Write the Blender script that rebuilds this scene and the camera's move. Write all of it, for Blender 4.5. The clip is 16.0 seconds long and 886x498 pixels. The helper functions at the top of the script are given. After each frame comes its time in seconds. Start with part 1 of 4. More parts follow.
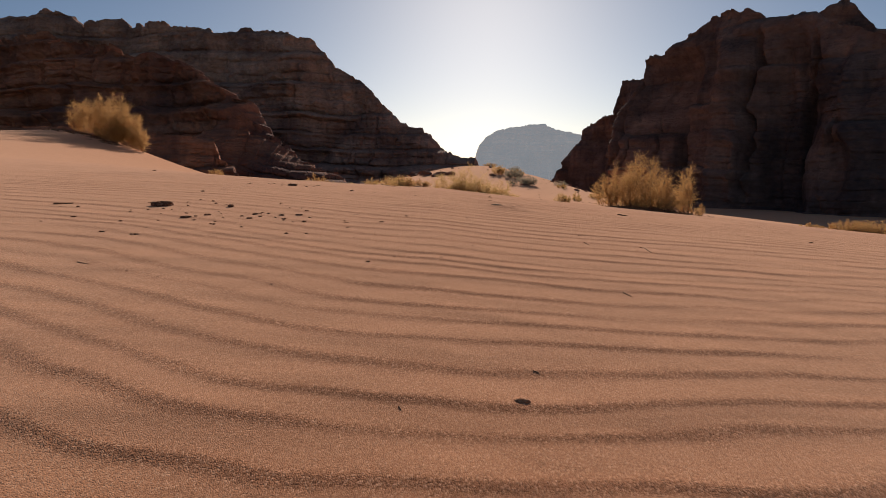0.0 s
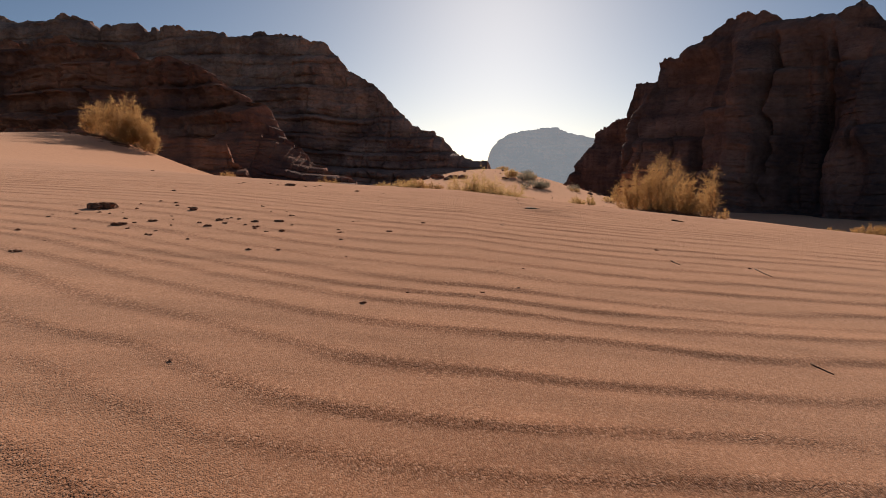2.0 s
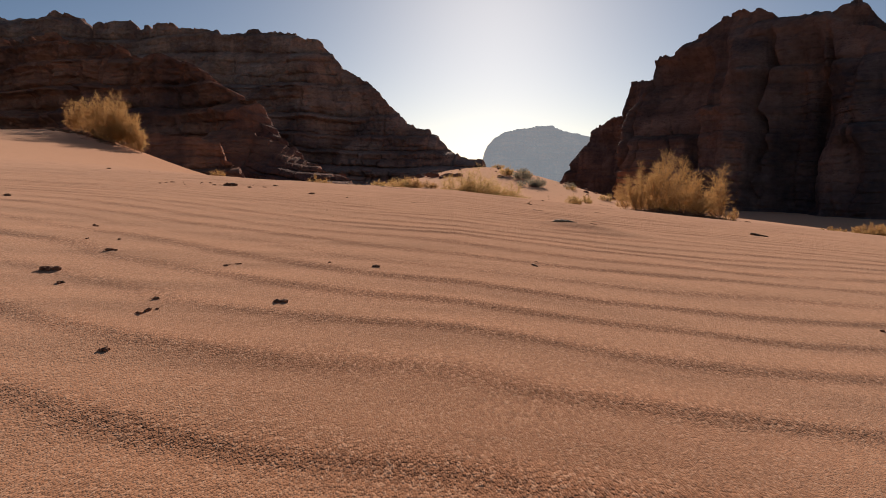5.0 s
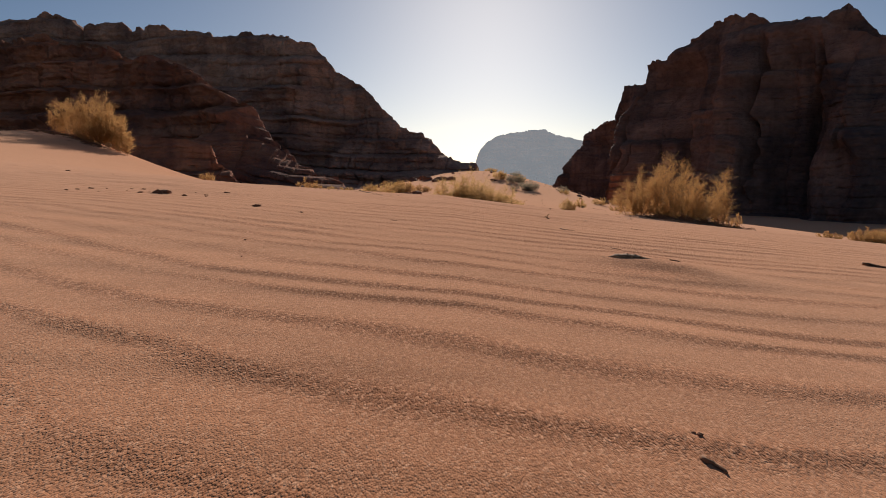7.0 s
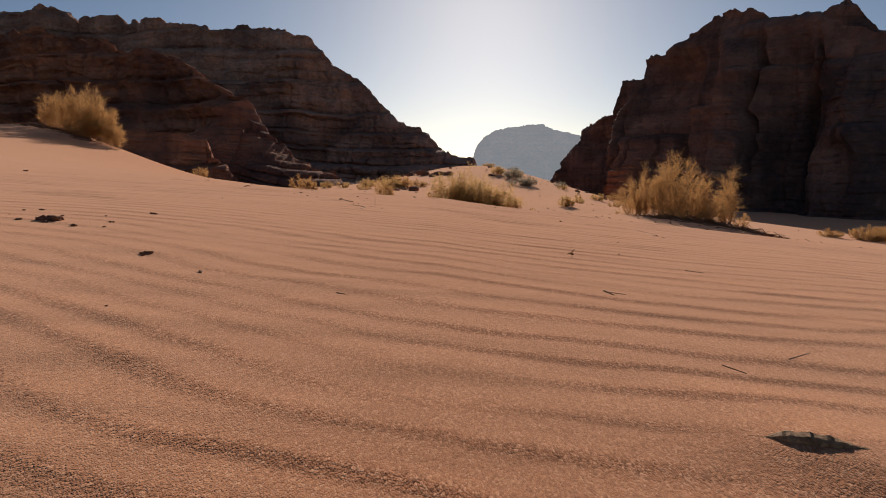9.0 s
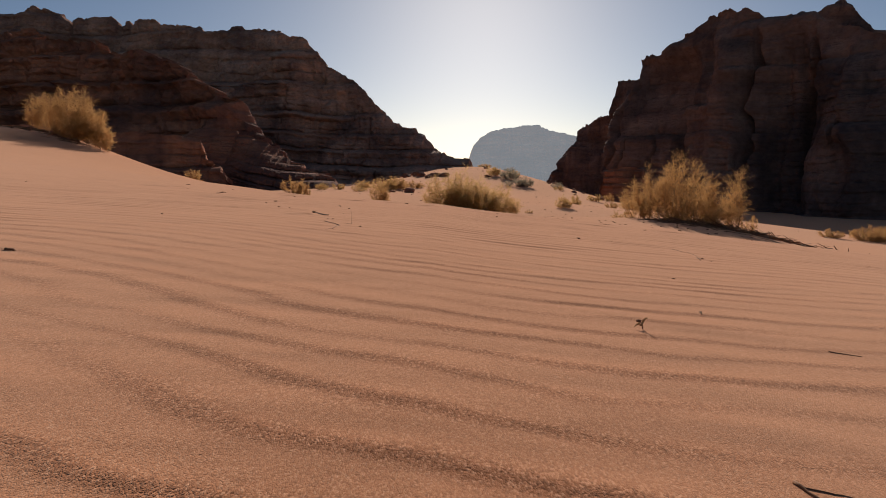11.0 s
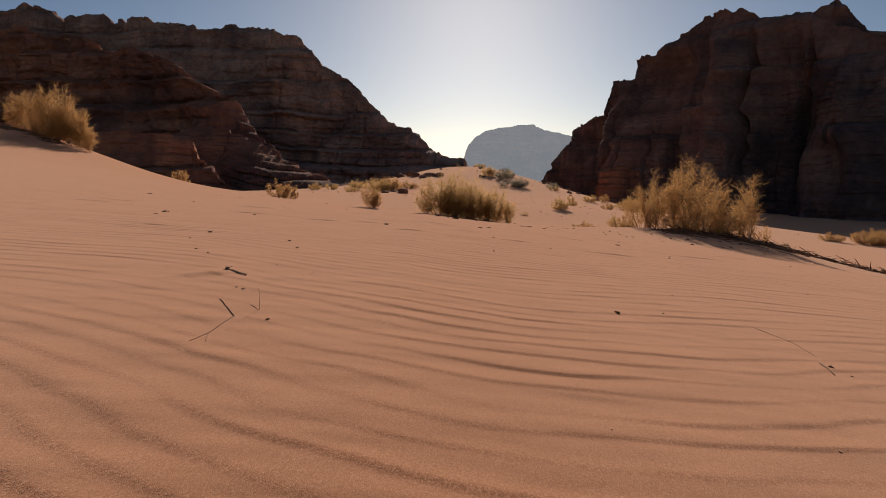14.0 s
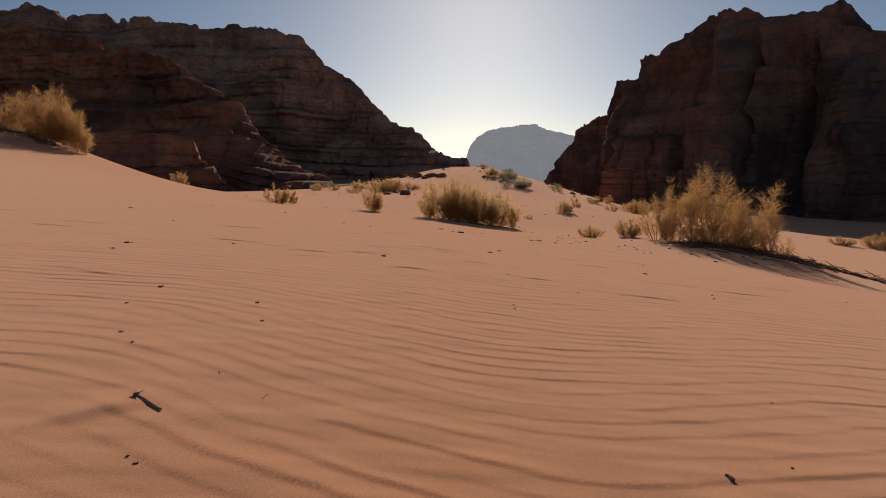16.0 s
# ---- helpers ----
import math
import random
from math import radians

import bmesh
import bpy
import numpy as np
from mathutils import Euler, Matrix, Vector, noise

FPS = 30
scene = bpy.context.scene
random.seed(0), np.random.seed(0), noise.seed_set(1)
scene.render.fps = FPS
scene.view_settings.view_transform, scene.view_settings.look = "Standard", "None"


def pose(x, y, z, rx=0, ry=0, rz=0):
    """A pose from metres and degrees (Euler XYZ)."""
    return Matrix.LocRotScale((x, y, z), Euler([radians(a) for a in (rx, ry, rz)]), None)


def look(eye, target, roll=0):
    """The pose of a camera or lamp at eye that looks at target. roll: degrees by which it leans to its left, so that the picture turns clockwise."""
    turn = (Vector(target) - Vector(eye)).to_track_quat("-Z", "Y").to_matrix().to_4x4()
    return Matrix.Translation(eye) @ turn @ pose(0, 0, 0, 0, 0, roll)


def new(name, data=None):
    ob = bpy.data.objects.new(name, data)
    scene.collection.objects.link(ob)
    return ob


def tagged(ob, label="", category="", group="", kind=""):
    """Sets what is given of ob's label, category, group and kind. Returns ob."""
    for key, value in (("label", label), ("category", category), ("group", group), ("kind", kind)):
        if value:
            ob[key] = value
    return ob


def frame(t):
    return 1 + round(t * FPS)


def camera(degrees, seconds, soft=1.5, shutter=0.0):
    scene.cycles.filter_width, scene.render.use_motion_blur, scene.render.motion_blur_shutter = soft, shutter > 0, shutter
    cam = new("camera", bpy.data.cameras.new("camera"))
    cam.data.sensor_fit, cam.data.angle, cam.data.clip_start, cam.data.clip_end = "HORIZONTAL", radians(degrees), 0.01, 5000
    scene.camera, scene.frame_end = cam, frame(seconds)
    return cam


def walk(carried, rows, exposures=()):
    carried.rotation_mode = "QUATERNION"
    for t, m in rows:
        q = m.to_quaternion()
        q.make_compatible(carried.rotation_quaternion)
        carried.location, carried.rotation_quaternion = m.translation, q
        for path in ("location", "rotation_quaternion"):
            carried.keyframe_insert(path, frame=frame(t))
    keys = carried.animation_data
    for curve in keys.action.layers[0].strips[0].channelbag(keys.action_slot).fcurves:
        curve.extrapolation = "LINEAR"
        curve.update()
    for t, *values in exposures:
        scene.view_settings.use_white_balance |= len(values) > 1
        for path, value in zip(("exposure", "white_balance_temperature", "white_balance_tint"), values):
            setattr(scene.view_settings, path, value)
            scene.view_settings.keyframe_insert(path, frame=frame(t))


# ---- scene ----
PATH = [
    (0, (0.015, 0.000, 0.513), (0.010, 9.939, -0.594), -0.24),
    (0.5, (-0.005, 0.120, 0.517), (-0.073, 10.056, -0.613), 0.02),
    (1, (-0.016, 0.226, 0.510), (-0.128, 10.164, -0.595), -0.02),
    (1.5, (-0.019, 0.335, 0.503), (-0.179, 10.275, -0.582), -0.07),
    (2, (-0.020, 0.439, 0.495), (-0.211, 10.382, -0.560), -0.13),
    (2.5, (-0.012, 0.548, 0.497), (-0.234, 10.485, -0.598), 0.02),
    (3, (-0.010, 0.675, 0.493), (-0.231, 10.614, -0.589), -0.15),
    (3.5, (-0.008, 0.798, 0.491), (-0.209, 10.738, -0.581), -0.11),
    (4, (-0.011, 0.918, 0.493), (-0.194, 10.857, -0.587), 0.01),
    (4.5, (-0.011, 1.022, 0.495), (-0.168, 10.962, -0.591), -0.10),
    (7, (-0.018, 1.623, 0.505), (-0.023, 11.570, -0.522), -0.03),
    (7.5, (-0.013, 1.732, 0.528), (-0.025, 11.669, -0.599), -0.08),
    (8, (-0.008, 1.852, 0.543), (-0.011, 11.789, -0.571), -0.09),
    (8.5, (-0.005, 1.973, 0.556), (0.011, 11.909, -0.580), 0.12),
    (9, (0.001, 2.075, 0.564), (0.038, 12.013, -0.548), 0.12),
    (9.5, (0.004, 2.178, 0.568), (0.048, 12.118, -0.523), 0.04),
    (12, (0.027, 2.838, 0.613), (0.168, 12.776, -0.485), -0.04),
    (12.5, (0.038, 2.963, 0.627), (0.198, 12.902, -0.463), 0.05),
    (13, (0.045, 3.084, 0.652), (0.207, 13.022, -0.448), 0.07),
    (13.5, (0.060, 3.205, 0.673), (0.235, 13.144, -0.420), -0.01),
    (14, (0.075, 3.351, 0.702), (0.253, 13.288, -0.404), 0.04),
    (14.5, (0.076, 3.502, 0.733), (0.243, 13.440, -0.370), 0.01),
    (15, (0.074, 3.643, 0.769), (0.244, 13.580, -0.341), 0.06),
    (15.5, (0.069, 3.782, 0.806), (0.232, 13.719, -0.306), 0.09),
    (16, (0.062, 3.922, 0.846), (0.204, 13.859, -0.267), 0.08),
]
cam = camera(70.0, 16.0, soft=0.95)
walk(cam, [(t, look(eye, target, roll)) for t, eye, target, roll in PATH], [(0, 0.25, 6300, 10), (7, 0.22, 6300, 10), (13, 0.1, 6300, 10), (16, 0.03, 6300, 10)])

# ---- light ----
SUN_ELEVATION, SUN_BEARING = 17.6, 4.2  # degrees; the bearing runs from +y towards +x
world = bpy.data.worlds.new("world")
scene.world = world
world.use_nodes = True
sky = world.node_tree.nodes.new("ShaderNodeTexSky")
sky.sky_type = "NISHITA"
sky.sun_disc = False
sky.sun_elevation = radians(SUN_ELEVATION)
sky.sun_rotation = radians(SUN_BEARING)
sky.altitude = 1800
sky.air_density, sky.dust_density, sky.ozone_density = 0.85, 1.5, 1.4
back = world.node_tree.nodes["Background"]
back.inputs["Strength"].default_value = 0.046
world.node_tree.links.new(sky.outputs["Color"], back.inputs["Color"])

sun_data = bpy.data.lights.new("sun", "SUN")
sun_data.energy, sun_data.angle, sun_data.color = 5.0, radians(0.6), (1.0, 0.9, 0.78)
sun = new("sun", sun_data)
sun.matrix_world = look((60 * math.sin(radians(SUN_BEARING)), 60 * math.cos(radians(SUN_BEARING)), 60 * math.tan(radians(SUN_ELEVATION))), (0, 0, 0))


# ---- smooth noise on arrays ----
def lattice(i, j, seed):
    n = (i * 374761393 + j * 668265263 + seed * 974634541).astype(np.int64)
    n = (n ^ (n >> 13)) * 1274126177
    n = n ^ (n >> 16)
    return (n & 0xFFFF) / 32767.5 - 1.0


def grain(x, y, seed=0):
    """Value noise, -1 to 1, one cell a unit."""
    x, y = np.broadcast_arrays(np.asarray(x, float), np.asarray(y, float))
    i, j = np.floor(x).astype(np.int64), np.floor(y).astype(np.int64)
    u, v = x - i, y - j
    u, v = u * u * u * (u * (6 * u - 15) + 10), v * v * v * (v * (6 * v - 15) + 10)
    low = lattice(i, j, seed) * (1 - u) + lattice(i + 1, j, seed) * u
    high = lattice(i, j + 1, seed) * (1 - u) + lattice(i + 1, j + 1, seed) * u
    return low * (1 - v) + high * v


def rough(x, y, seed=0, octaves=4, gain=0.5):
    total, size = 0.0, 1.0
    for k in range(octaves):
        total = total + size * grain(x * 2.03**k + 17.3 * k, y * 2.03**k - 9.1 * k, seed + k)
        size *= gain
    return total


def ease(a, b, x):
    u = np.clip((x - a) / (b - a), 0, 1)
    return u * u * (3 - 2 * u)


def bell(x, y, cx, cy, rx, ry):
    return np.exp(-0.5 * (((x - cx) / rx) ** 2 + ((y - cy) / ry) ** 2))


# ---- the lie of the land ----
def land(x, y):
    """The height of the sand without its ripples: a low dune crest, a hollow behind it, a tall dune on one side and a saddle far off."""
    x, y = np.asarray(x, float), np.asarray(y, float)
    short = np.clip(3.14 - y, 0, 40)
    near = 0.404 - 0.0174 * short**2 / (1 + 0.07 * short)
    far = -2.18 + 2.584 / (1 + (np.clip(y - 3.14, 0, 1e5) / 25.3) ** 2)
    z = np.where(y < 3.14, near, far)
    z = z - 0.2075 * np.tanh(x / 5.16) - np.where(x > 0, 3.56 * np.tanh(x / 60), -0.23 * np.tanh(x / 25))
    front = np.where(y < 30.1, np.clip(1 - (30.1 - y) / 27, 0, 1), np.exp(-0.5 * ((y - 30.1) / 5.5) ** 2))
    z = z + 3.73 * front * np.exp(-0.5 * ((x + 18.5) / np.where(x < -18.5, 14, 4.5)) ** 2) + 0.87 * bell(x, y, -8.5, 22.8, 4.29, 12.5)
    z = z - 2.4 * ease(10, 45, x) * ease(18, 55, y)
    z = z + 0.95 * ease(29, 45, y)
    z = z + 5.3 * bell(x, y, 9.3, 150, 12.5, 45) * ease(45, 110, y)
    z = z + 0.3 * bell(x, y, 4.7, 13.4, 1.6, 1.2) + 0.12 * bell(x, y, 1.3, 28.2, 2.2, 1.2)
    z = z + 0.16 * rough(x / 22, y / 22, 5, 2) * ease(36, 60, np.hypot(x, y))
    z = z - 0.36 * ease(2.5, 8, x) * ease(3, 9, y) * (1 - ease(17, 32, y))
    z = z + 0.006 * bell(x, y, 0.3, 2.4, 0.06, 0.06)
    return z


# where the ripple crests cross the walk's line, metres along y
CREST_ROWS = [0.469, 0.529, 0.599, 0.676, 0.761, 0.832, 0.915, 0.995, 1.072, 1.125, 1.19, 1.278, 1.365, 1.46, 1.545, 1.63, 1.718, 1.805, 1.89, 1.976,
              2.062, 2.116, 2.194, 2.285, 2.335, 2.405, 2.46, 2.528, 2.589, 2.652, 2.739, 2.814, 2.9, 2.985, 3.07, 3.154, 3.237, 3.314, 3.391, 3.471,
              3.557, 3.645, 3.717, 3.785, 3.85, 3.926, 4.003, 4.088, 4.166, 4.25, 4.332, 4.414, 4.496, 4.58, 4.664, 4.74, 4.808, 4.886, 4.97, 5.057]


def ripple_bow(x, y):
    """How far a crest lies beyond its place on the walk's line: the crests bow towards +y on both sides."""
    u, v = 0.62 * np.tanh(x / 0.62), np.clip((y - 2.6) / 2.2, -1.2, 1.2)
    bow = u * (-0.2775 - 0.2252 * v + 0.0453 * v * v) + u**2 * (0.7644 + 0.0287 * v) + u**3 * (-0.1152 + 0.3533 * v) + 0.2981 * u**4
    return bow + 0.1 * np.tanh(x / 1.6) * ease(0.5, 1.2, np.abs(x))


def ripple_phase(x, y):
    rows = np.array(CREST_ROWS)
    wide = ease(0.5, 1.4, np.abs(x)) + ease(4.6, 6, y)
    wander = 0.008 * rough(x / 0.14, y / 0.11, 23, 2) + 0.017 * rough(x / 0.34, y / 0.17, 24, 2) + np.clip(wide, 0, 1) * 0.045 * rough(x / 0.75, y / 0.5, 21, 2)
    q = y - ripple_bow(x, y) - wander
    n = np.interp(q, rows, np.arange(len(rows)))
    n = n + np.minimum(q - rows[0], 0) / 0.083 + np.maximum(q - rows[-1], 0) / 0.078
    n = n + 0.13
    return n - np.floor(n)


def ripple_strength(x, y):
    """How bold a ripple is here: each fades and swells along its length, and the bold stretches differ from one to the next."""
    late = ease(2.5, 4.5, y)
    bold = 0.78 - 0.1 * late + 0.62 * rough(x / 0.3 + 0.15 * rough(x / 0.9, y / 0.9, 33, 1), (y - ripple_bow(x, y)) / 0.075, 31, 2)
    return np.clip(bold, 0.14, 1.35)


def ripple_grit_shade(x, y):
    """How thick coarse grains and painted shade lie here: most on the short faces of the ripples."""
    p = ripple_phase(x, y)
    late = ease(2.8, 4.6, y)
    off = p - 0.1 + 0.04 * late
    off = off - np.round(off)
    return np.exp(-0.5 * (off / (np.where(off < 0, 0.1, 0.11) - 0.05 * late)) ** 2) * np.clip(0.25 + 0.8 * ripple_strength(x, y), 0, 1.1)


def ripple(x, y):
    """Wind ripples: long gentle backs, short steep faces towards -y."""
    p = ripple_phase(x, y)
    face = 0.17 - 0.05 * ease(2.8, 4.6, y)
    shape = np.where(p < face, 0.5 - 0.5 * np.cos(np.pi * np.clip(p / face, 0, 1)), 1 - (np.clip(p - face, 0, 1) / (1 - face)) ** 0.9)
    tall = 0.00135 * ripple_strength(x, y) * (1 + 0.45 * ease(2.6, 4.4, y) - 0.8 * ease(5.2, 8, y))
    return shape * tall


LIPS = [(-0.06, 0.15, 7.0, -0.35), (0.6, 0.16, 7.17, 0.05), (1.1, 0.2, 6.94, -0.05), (-1.27, 0.18, 6.34, -0.47), (-0.65, 0.17, 7.58, -0.2), (0.1, 0.3, 8.3, -0.1), (1.9, 0.3, 7.6, 0.0)]


def scarps(x, y):
    """Low lips in the sand on the far side of the crest: seven bold ones, and many faint ones between them."""
    q = (y + 0.06 * x + 0.3 * rough(x / 1.3, y / 1.0, 41, 3)) / 0.6
    p = q - np.floor(q)
    shape = np.where(p < 0.06, p / 0.06, 1 - (p - 0.06) / 0.94)
    some = ease(0.25, 0.7, grain(x / 0.3 + 50, np.floor(q) * 1.7, 43))
    z = 0.005 * shape * some * ease(5.5, 8, y)
    for cx, half, cy, lean in LIPS:
        d = y - cy - lean * (x - cx) - 0.012 * rough(x / 0.12, 0 * x, 47, 2)
        z = z + 0.005 * np.clip(1 - ((x - cx) / half) ** 2, 0, 1) * np.where(d < 0, np.clip(1 + d / 0.02, 0, 1), np.exp(-d / 0.16))
    return z


def drift(x, y):
    """Sand heaped behind the flake of bark, with a short face towards -y, and the tail of sand beside the forked twig."""
    q = y - (2.405 - 0.6 * (x - 0.25))
    z = 0.006 * np.exp(-0.5 * ((x - 0.245) / 0.05) ** 2) * np.exp(-0.5 * (q / np.where(q < 0, 0.03, 0.09)) ** 2)
    q = y - (4.985 + 0.9 * (x + 0.45))
    return z + 0.007 * np.exp(-0.5 * ((x + 0.49) / 0.05) ** 2) * np.exp(-0.5 * (q / np.where(q < 0, 0.025, 0.08)) ** 2)


def surface(x, y):
    fade = 1 - ease(13, 20, np.hypot(x, y))
    return land(x, y) + (ripple(x, y) + scarps(x, y)) * fade + drift(x, y)


def ground_z(x, y):
    return float(surface(np.array([x]), np.array([y]))[0])


# ---- materials ----
def material(name, roughness=0.9):
    mat = bpy.data.materials.new(name)
    mat.use_nodes = True
    nodes, links = mat.node_tree.nodes, mat.node_tree.links
    shader = nodes["Principled BSDF"]
    shader.inputs["Roughness"].default_value = roughness
    shader.inputs["Specular IOR Level"].default_value = 0.08
    coords = nodes.new("ShaderNodeTexCoord").outputs["Object"]
    return mat, nodes, links, shader, coords


def noise_node(nodes, links, coords, scale, detail=4.0, rough_=0.55, stretch=None):
    if stretch:
        mapping = nodes.new("ShaderNodeMapping")
        mapping.inputs["Scale"].default_value = stretch
        links.new(coords, mapping.inputs["Vector"])
        coords = mapping.outputs["Vector"]
    n = nodes.new("ShaderNodeTexNoise")
    n.inputs["Scale"].default_value, n.inputs["Detail"].default_value, n.inputs["Roughness"].default_value = scale, detail, rough_
    links.new(coords, n.inputs["Vector"])
    return n.outputs["Fac"]


def ramp_node(nodes, links, fac, stops):
    r = nodes.new("ShaderNodeValToRGB")
    while len(r.color_ramp.elements) < len(stops):
        r.color_ramp.elements.new(0.5)
    for e, (at, colour) in zip(r.color_ramp.elements, stops):
        e.position, e.color = at, (*colour, 1)
    links.new(fac, r.inputs["Fac"])
    return r.outputs["Color"]


def mix_node(nodes, links, fac, a, b, kind="MIX"):
    m = nodes.new("ShaderNodeMix")
    m.data_type, m.blend_type = "RGBA", kind
    for value, socket in ((fac, m.inputs[0]), (a, m.inputs[6]), (b, m.inputs[7])):
        if isinstance(value, (int, float)):
            socket.default_value = value
        elif isinstance(value, tuple):
            socket.default_value = (*value, 1)
        else:
            links.new(value, socket)
    return m.outputs[2]


def bump_node(nodes, links, height, strength, distance, normal=None):
    b = nodes.new("ShaderNodeBump")
    b.inputs["Strength"].default_value, b.inputs["Distance"].default_value = strength, distance
    links.new(height, b.inputs["Height"])
    if normal is not None:
        links.new(normal, b.inputs["Normal"])
    return b.outputs["Normal"]


def cells_node(nodes, links, coords, scale):
    """Rounded grains, laid out along the wind: the height of each, and a random tint for each."""
    lie = nodes.new("ShaderNodeMapping")
    lie.inputs["Scale"].default_value = (1.0, 0.45, 1.0)
    links.new(coords, lie.inputs["Vector"])
    v = nodes.new("ShaderNodeTexVoronoi")
    v.inputs["Scale"].default_value = scale
    links.new(lie.outputs["Vector"], v.inputs["Vector"])
    tint = nodes.new("ShaderNodeSeparateColor")
    links.new(v.outputs["Color"], tint.inputs["Color"])
    return math_node(nodes, links, "SUBTRACT", 1.0, v.outputs["Distance"]), tint.outputs["Red"]


def math_node(nodes, links, kind, *values):
    m = nodes.new("ShaderNodeMath")
    m.operation = kind
    for value, socket in zip(values, m.inputs):
        if isinstance(value, (int, float)):
            socket.default_value = value
        else:
            links.new(value, socket)
    return m.outputs[0]


def sand_material():
    """Fine sand; coarser grains gather on the short faces of the ripples. The same attribute puts brown shade into the
    colour there.
    """
    mat, nodes, links, shader, coords = material("sand", 0.95)
    shader.inputs["Specular IOR Level"].default_value = 0.0
    shader.inputs["Sheen Weight"].default_value, shader.inputs["Sheen Roughness"].default_value = 0.27, 0.5
    shader.inputs["Sheen Tint"].default_value = (1.0, 0.69, 0.52, 1)
    broad = noise_node(nodes, links, coords, 0.35, 3)
    patch = noise_node(nodes, links, coords, 5.0, 4)
    spread = noise_node(nodes, links, coords, 26.0, 4, 0.65, (0.7, 1.3, 1.0))
    coarse, coarse_tint = cells_node(nodes, links, coords, 820.0)
    fine, fine_tint = cells_node(nodes, links, coords, 1400.0)
    clump = noise_node(nodes, links, coords, 210.0, 3, 0.65, (1.0, 0.5, 1.0))
    grit_shade = nodes.new("ShaderNodeAttribute")
    grit_shade.attribute_name = "grit_shade"
    # coarse grains lie thick on the faces, thin and patchy between them
    loose = ramp_node(nodes, links, spread, [(0.36, (0.22, 0.22, 0.22)), (0.66, (0.55, 0.55, 0.55))])
    much = math_node(nodes, links, "MULTIPLY_ADD", grit_shade.outputs["Fac"], 0.85, loose)
    much = math_node(nodes, links, "MINIMUM", much, 1.0)
    # the wind has left little coarse grit near the crest of the dune
    axes = nodes.new("ShaderNodeSeparateXYZ")
    links.new(coords, axes.inputs["Vector"])
    sorted_ = nodes.new("ShaderNodeMapRange")
    for k, value in enumerate((2.6, 4.6, 1.0, 0.5), 1):
        sorted_.inputs[k].default_value = value
    links.new(axes.outputs["Y"], sorted_.inputs[0])
    much = math_node(nodes, links, "MULTIPLY", much, sorted_.outputs[0])
    colour = ramp_node(nodes, links, broad, [(0.3, (0.5, 0.2, 0.094)), (0.7, (0.56, 0.238, 0.114))])
    colour = mix_node(nodes, links, 0.5, colour, ramp_node(nodes, links, patch, [(0.3, (0.475, 0.186, 0.086)), (0.7, (0.585, 0.255, 0.124))]))
    colour = mix_node(nodes, links, math_node(nodes, links, "MULTIPLY", sorted_.outputs[0], 0.55), colour, ramp_node(nodes, links, fine_tint, [(0.0, (0.19, 0.065, 0.027)), (0.3, (0.52, 0.212, 0.1)), (0.8, (0.56, 0.24, 0.115)), (1.0, (0.85, 0.5, 0.32))]))
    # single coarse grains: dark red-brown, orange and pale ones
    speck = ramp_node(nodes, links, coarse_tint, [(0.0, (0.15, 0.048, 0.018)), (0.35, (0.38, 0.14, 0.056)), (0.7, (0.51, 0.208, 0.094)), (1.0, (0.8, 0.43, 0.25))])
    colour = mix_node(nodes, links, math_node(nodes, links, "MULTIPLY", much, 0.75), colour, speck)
    # redder coarse grains, with the brown shade of the ripple faces put into the colour
    colour = mix_node(nodes, links, math_node(nodes, links, "MULTIPLY", grit_shade.outputs["Fac"], 0.3), colour, (0.8, 0.52, 0.36), "MULTIPLY")
    links.new(colour, shader.inputs["Base Color"])
    heap = math_node(nodes, links, "MULTIPLY", math_node(nodes, links, "ADD", coarse, math_node(nodes, links, "MULTIPLY", clump, 1.6)), much)
    normal = bump_node(nodes, links, heap, 0.8, 0.0005)
    normal = bump_node(nodes, links, math_node(nodes, links, "MULTIPLY", fine, sorted_.outputs[0]), 0.7, 0.00045, normal)
    far = noise_node(nodes, links, coords, 7.0, 1, 0.5, (0.6, 1.6, 1.0))
    links.new(bump_node(nodes, links, far, 0.3, 0.02, normal), shader.inputs["Normal"])
    return mat


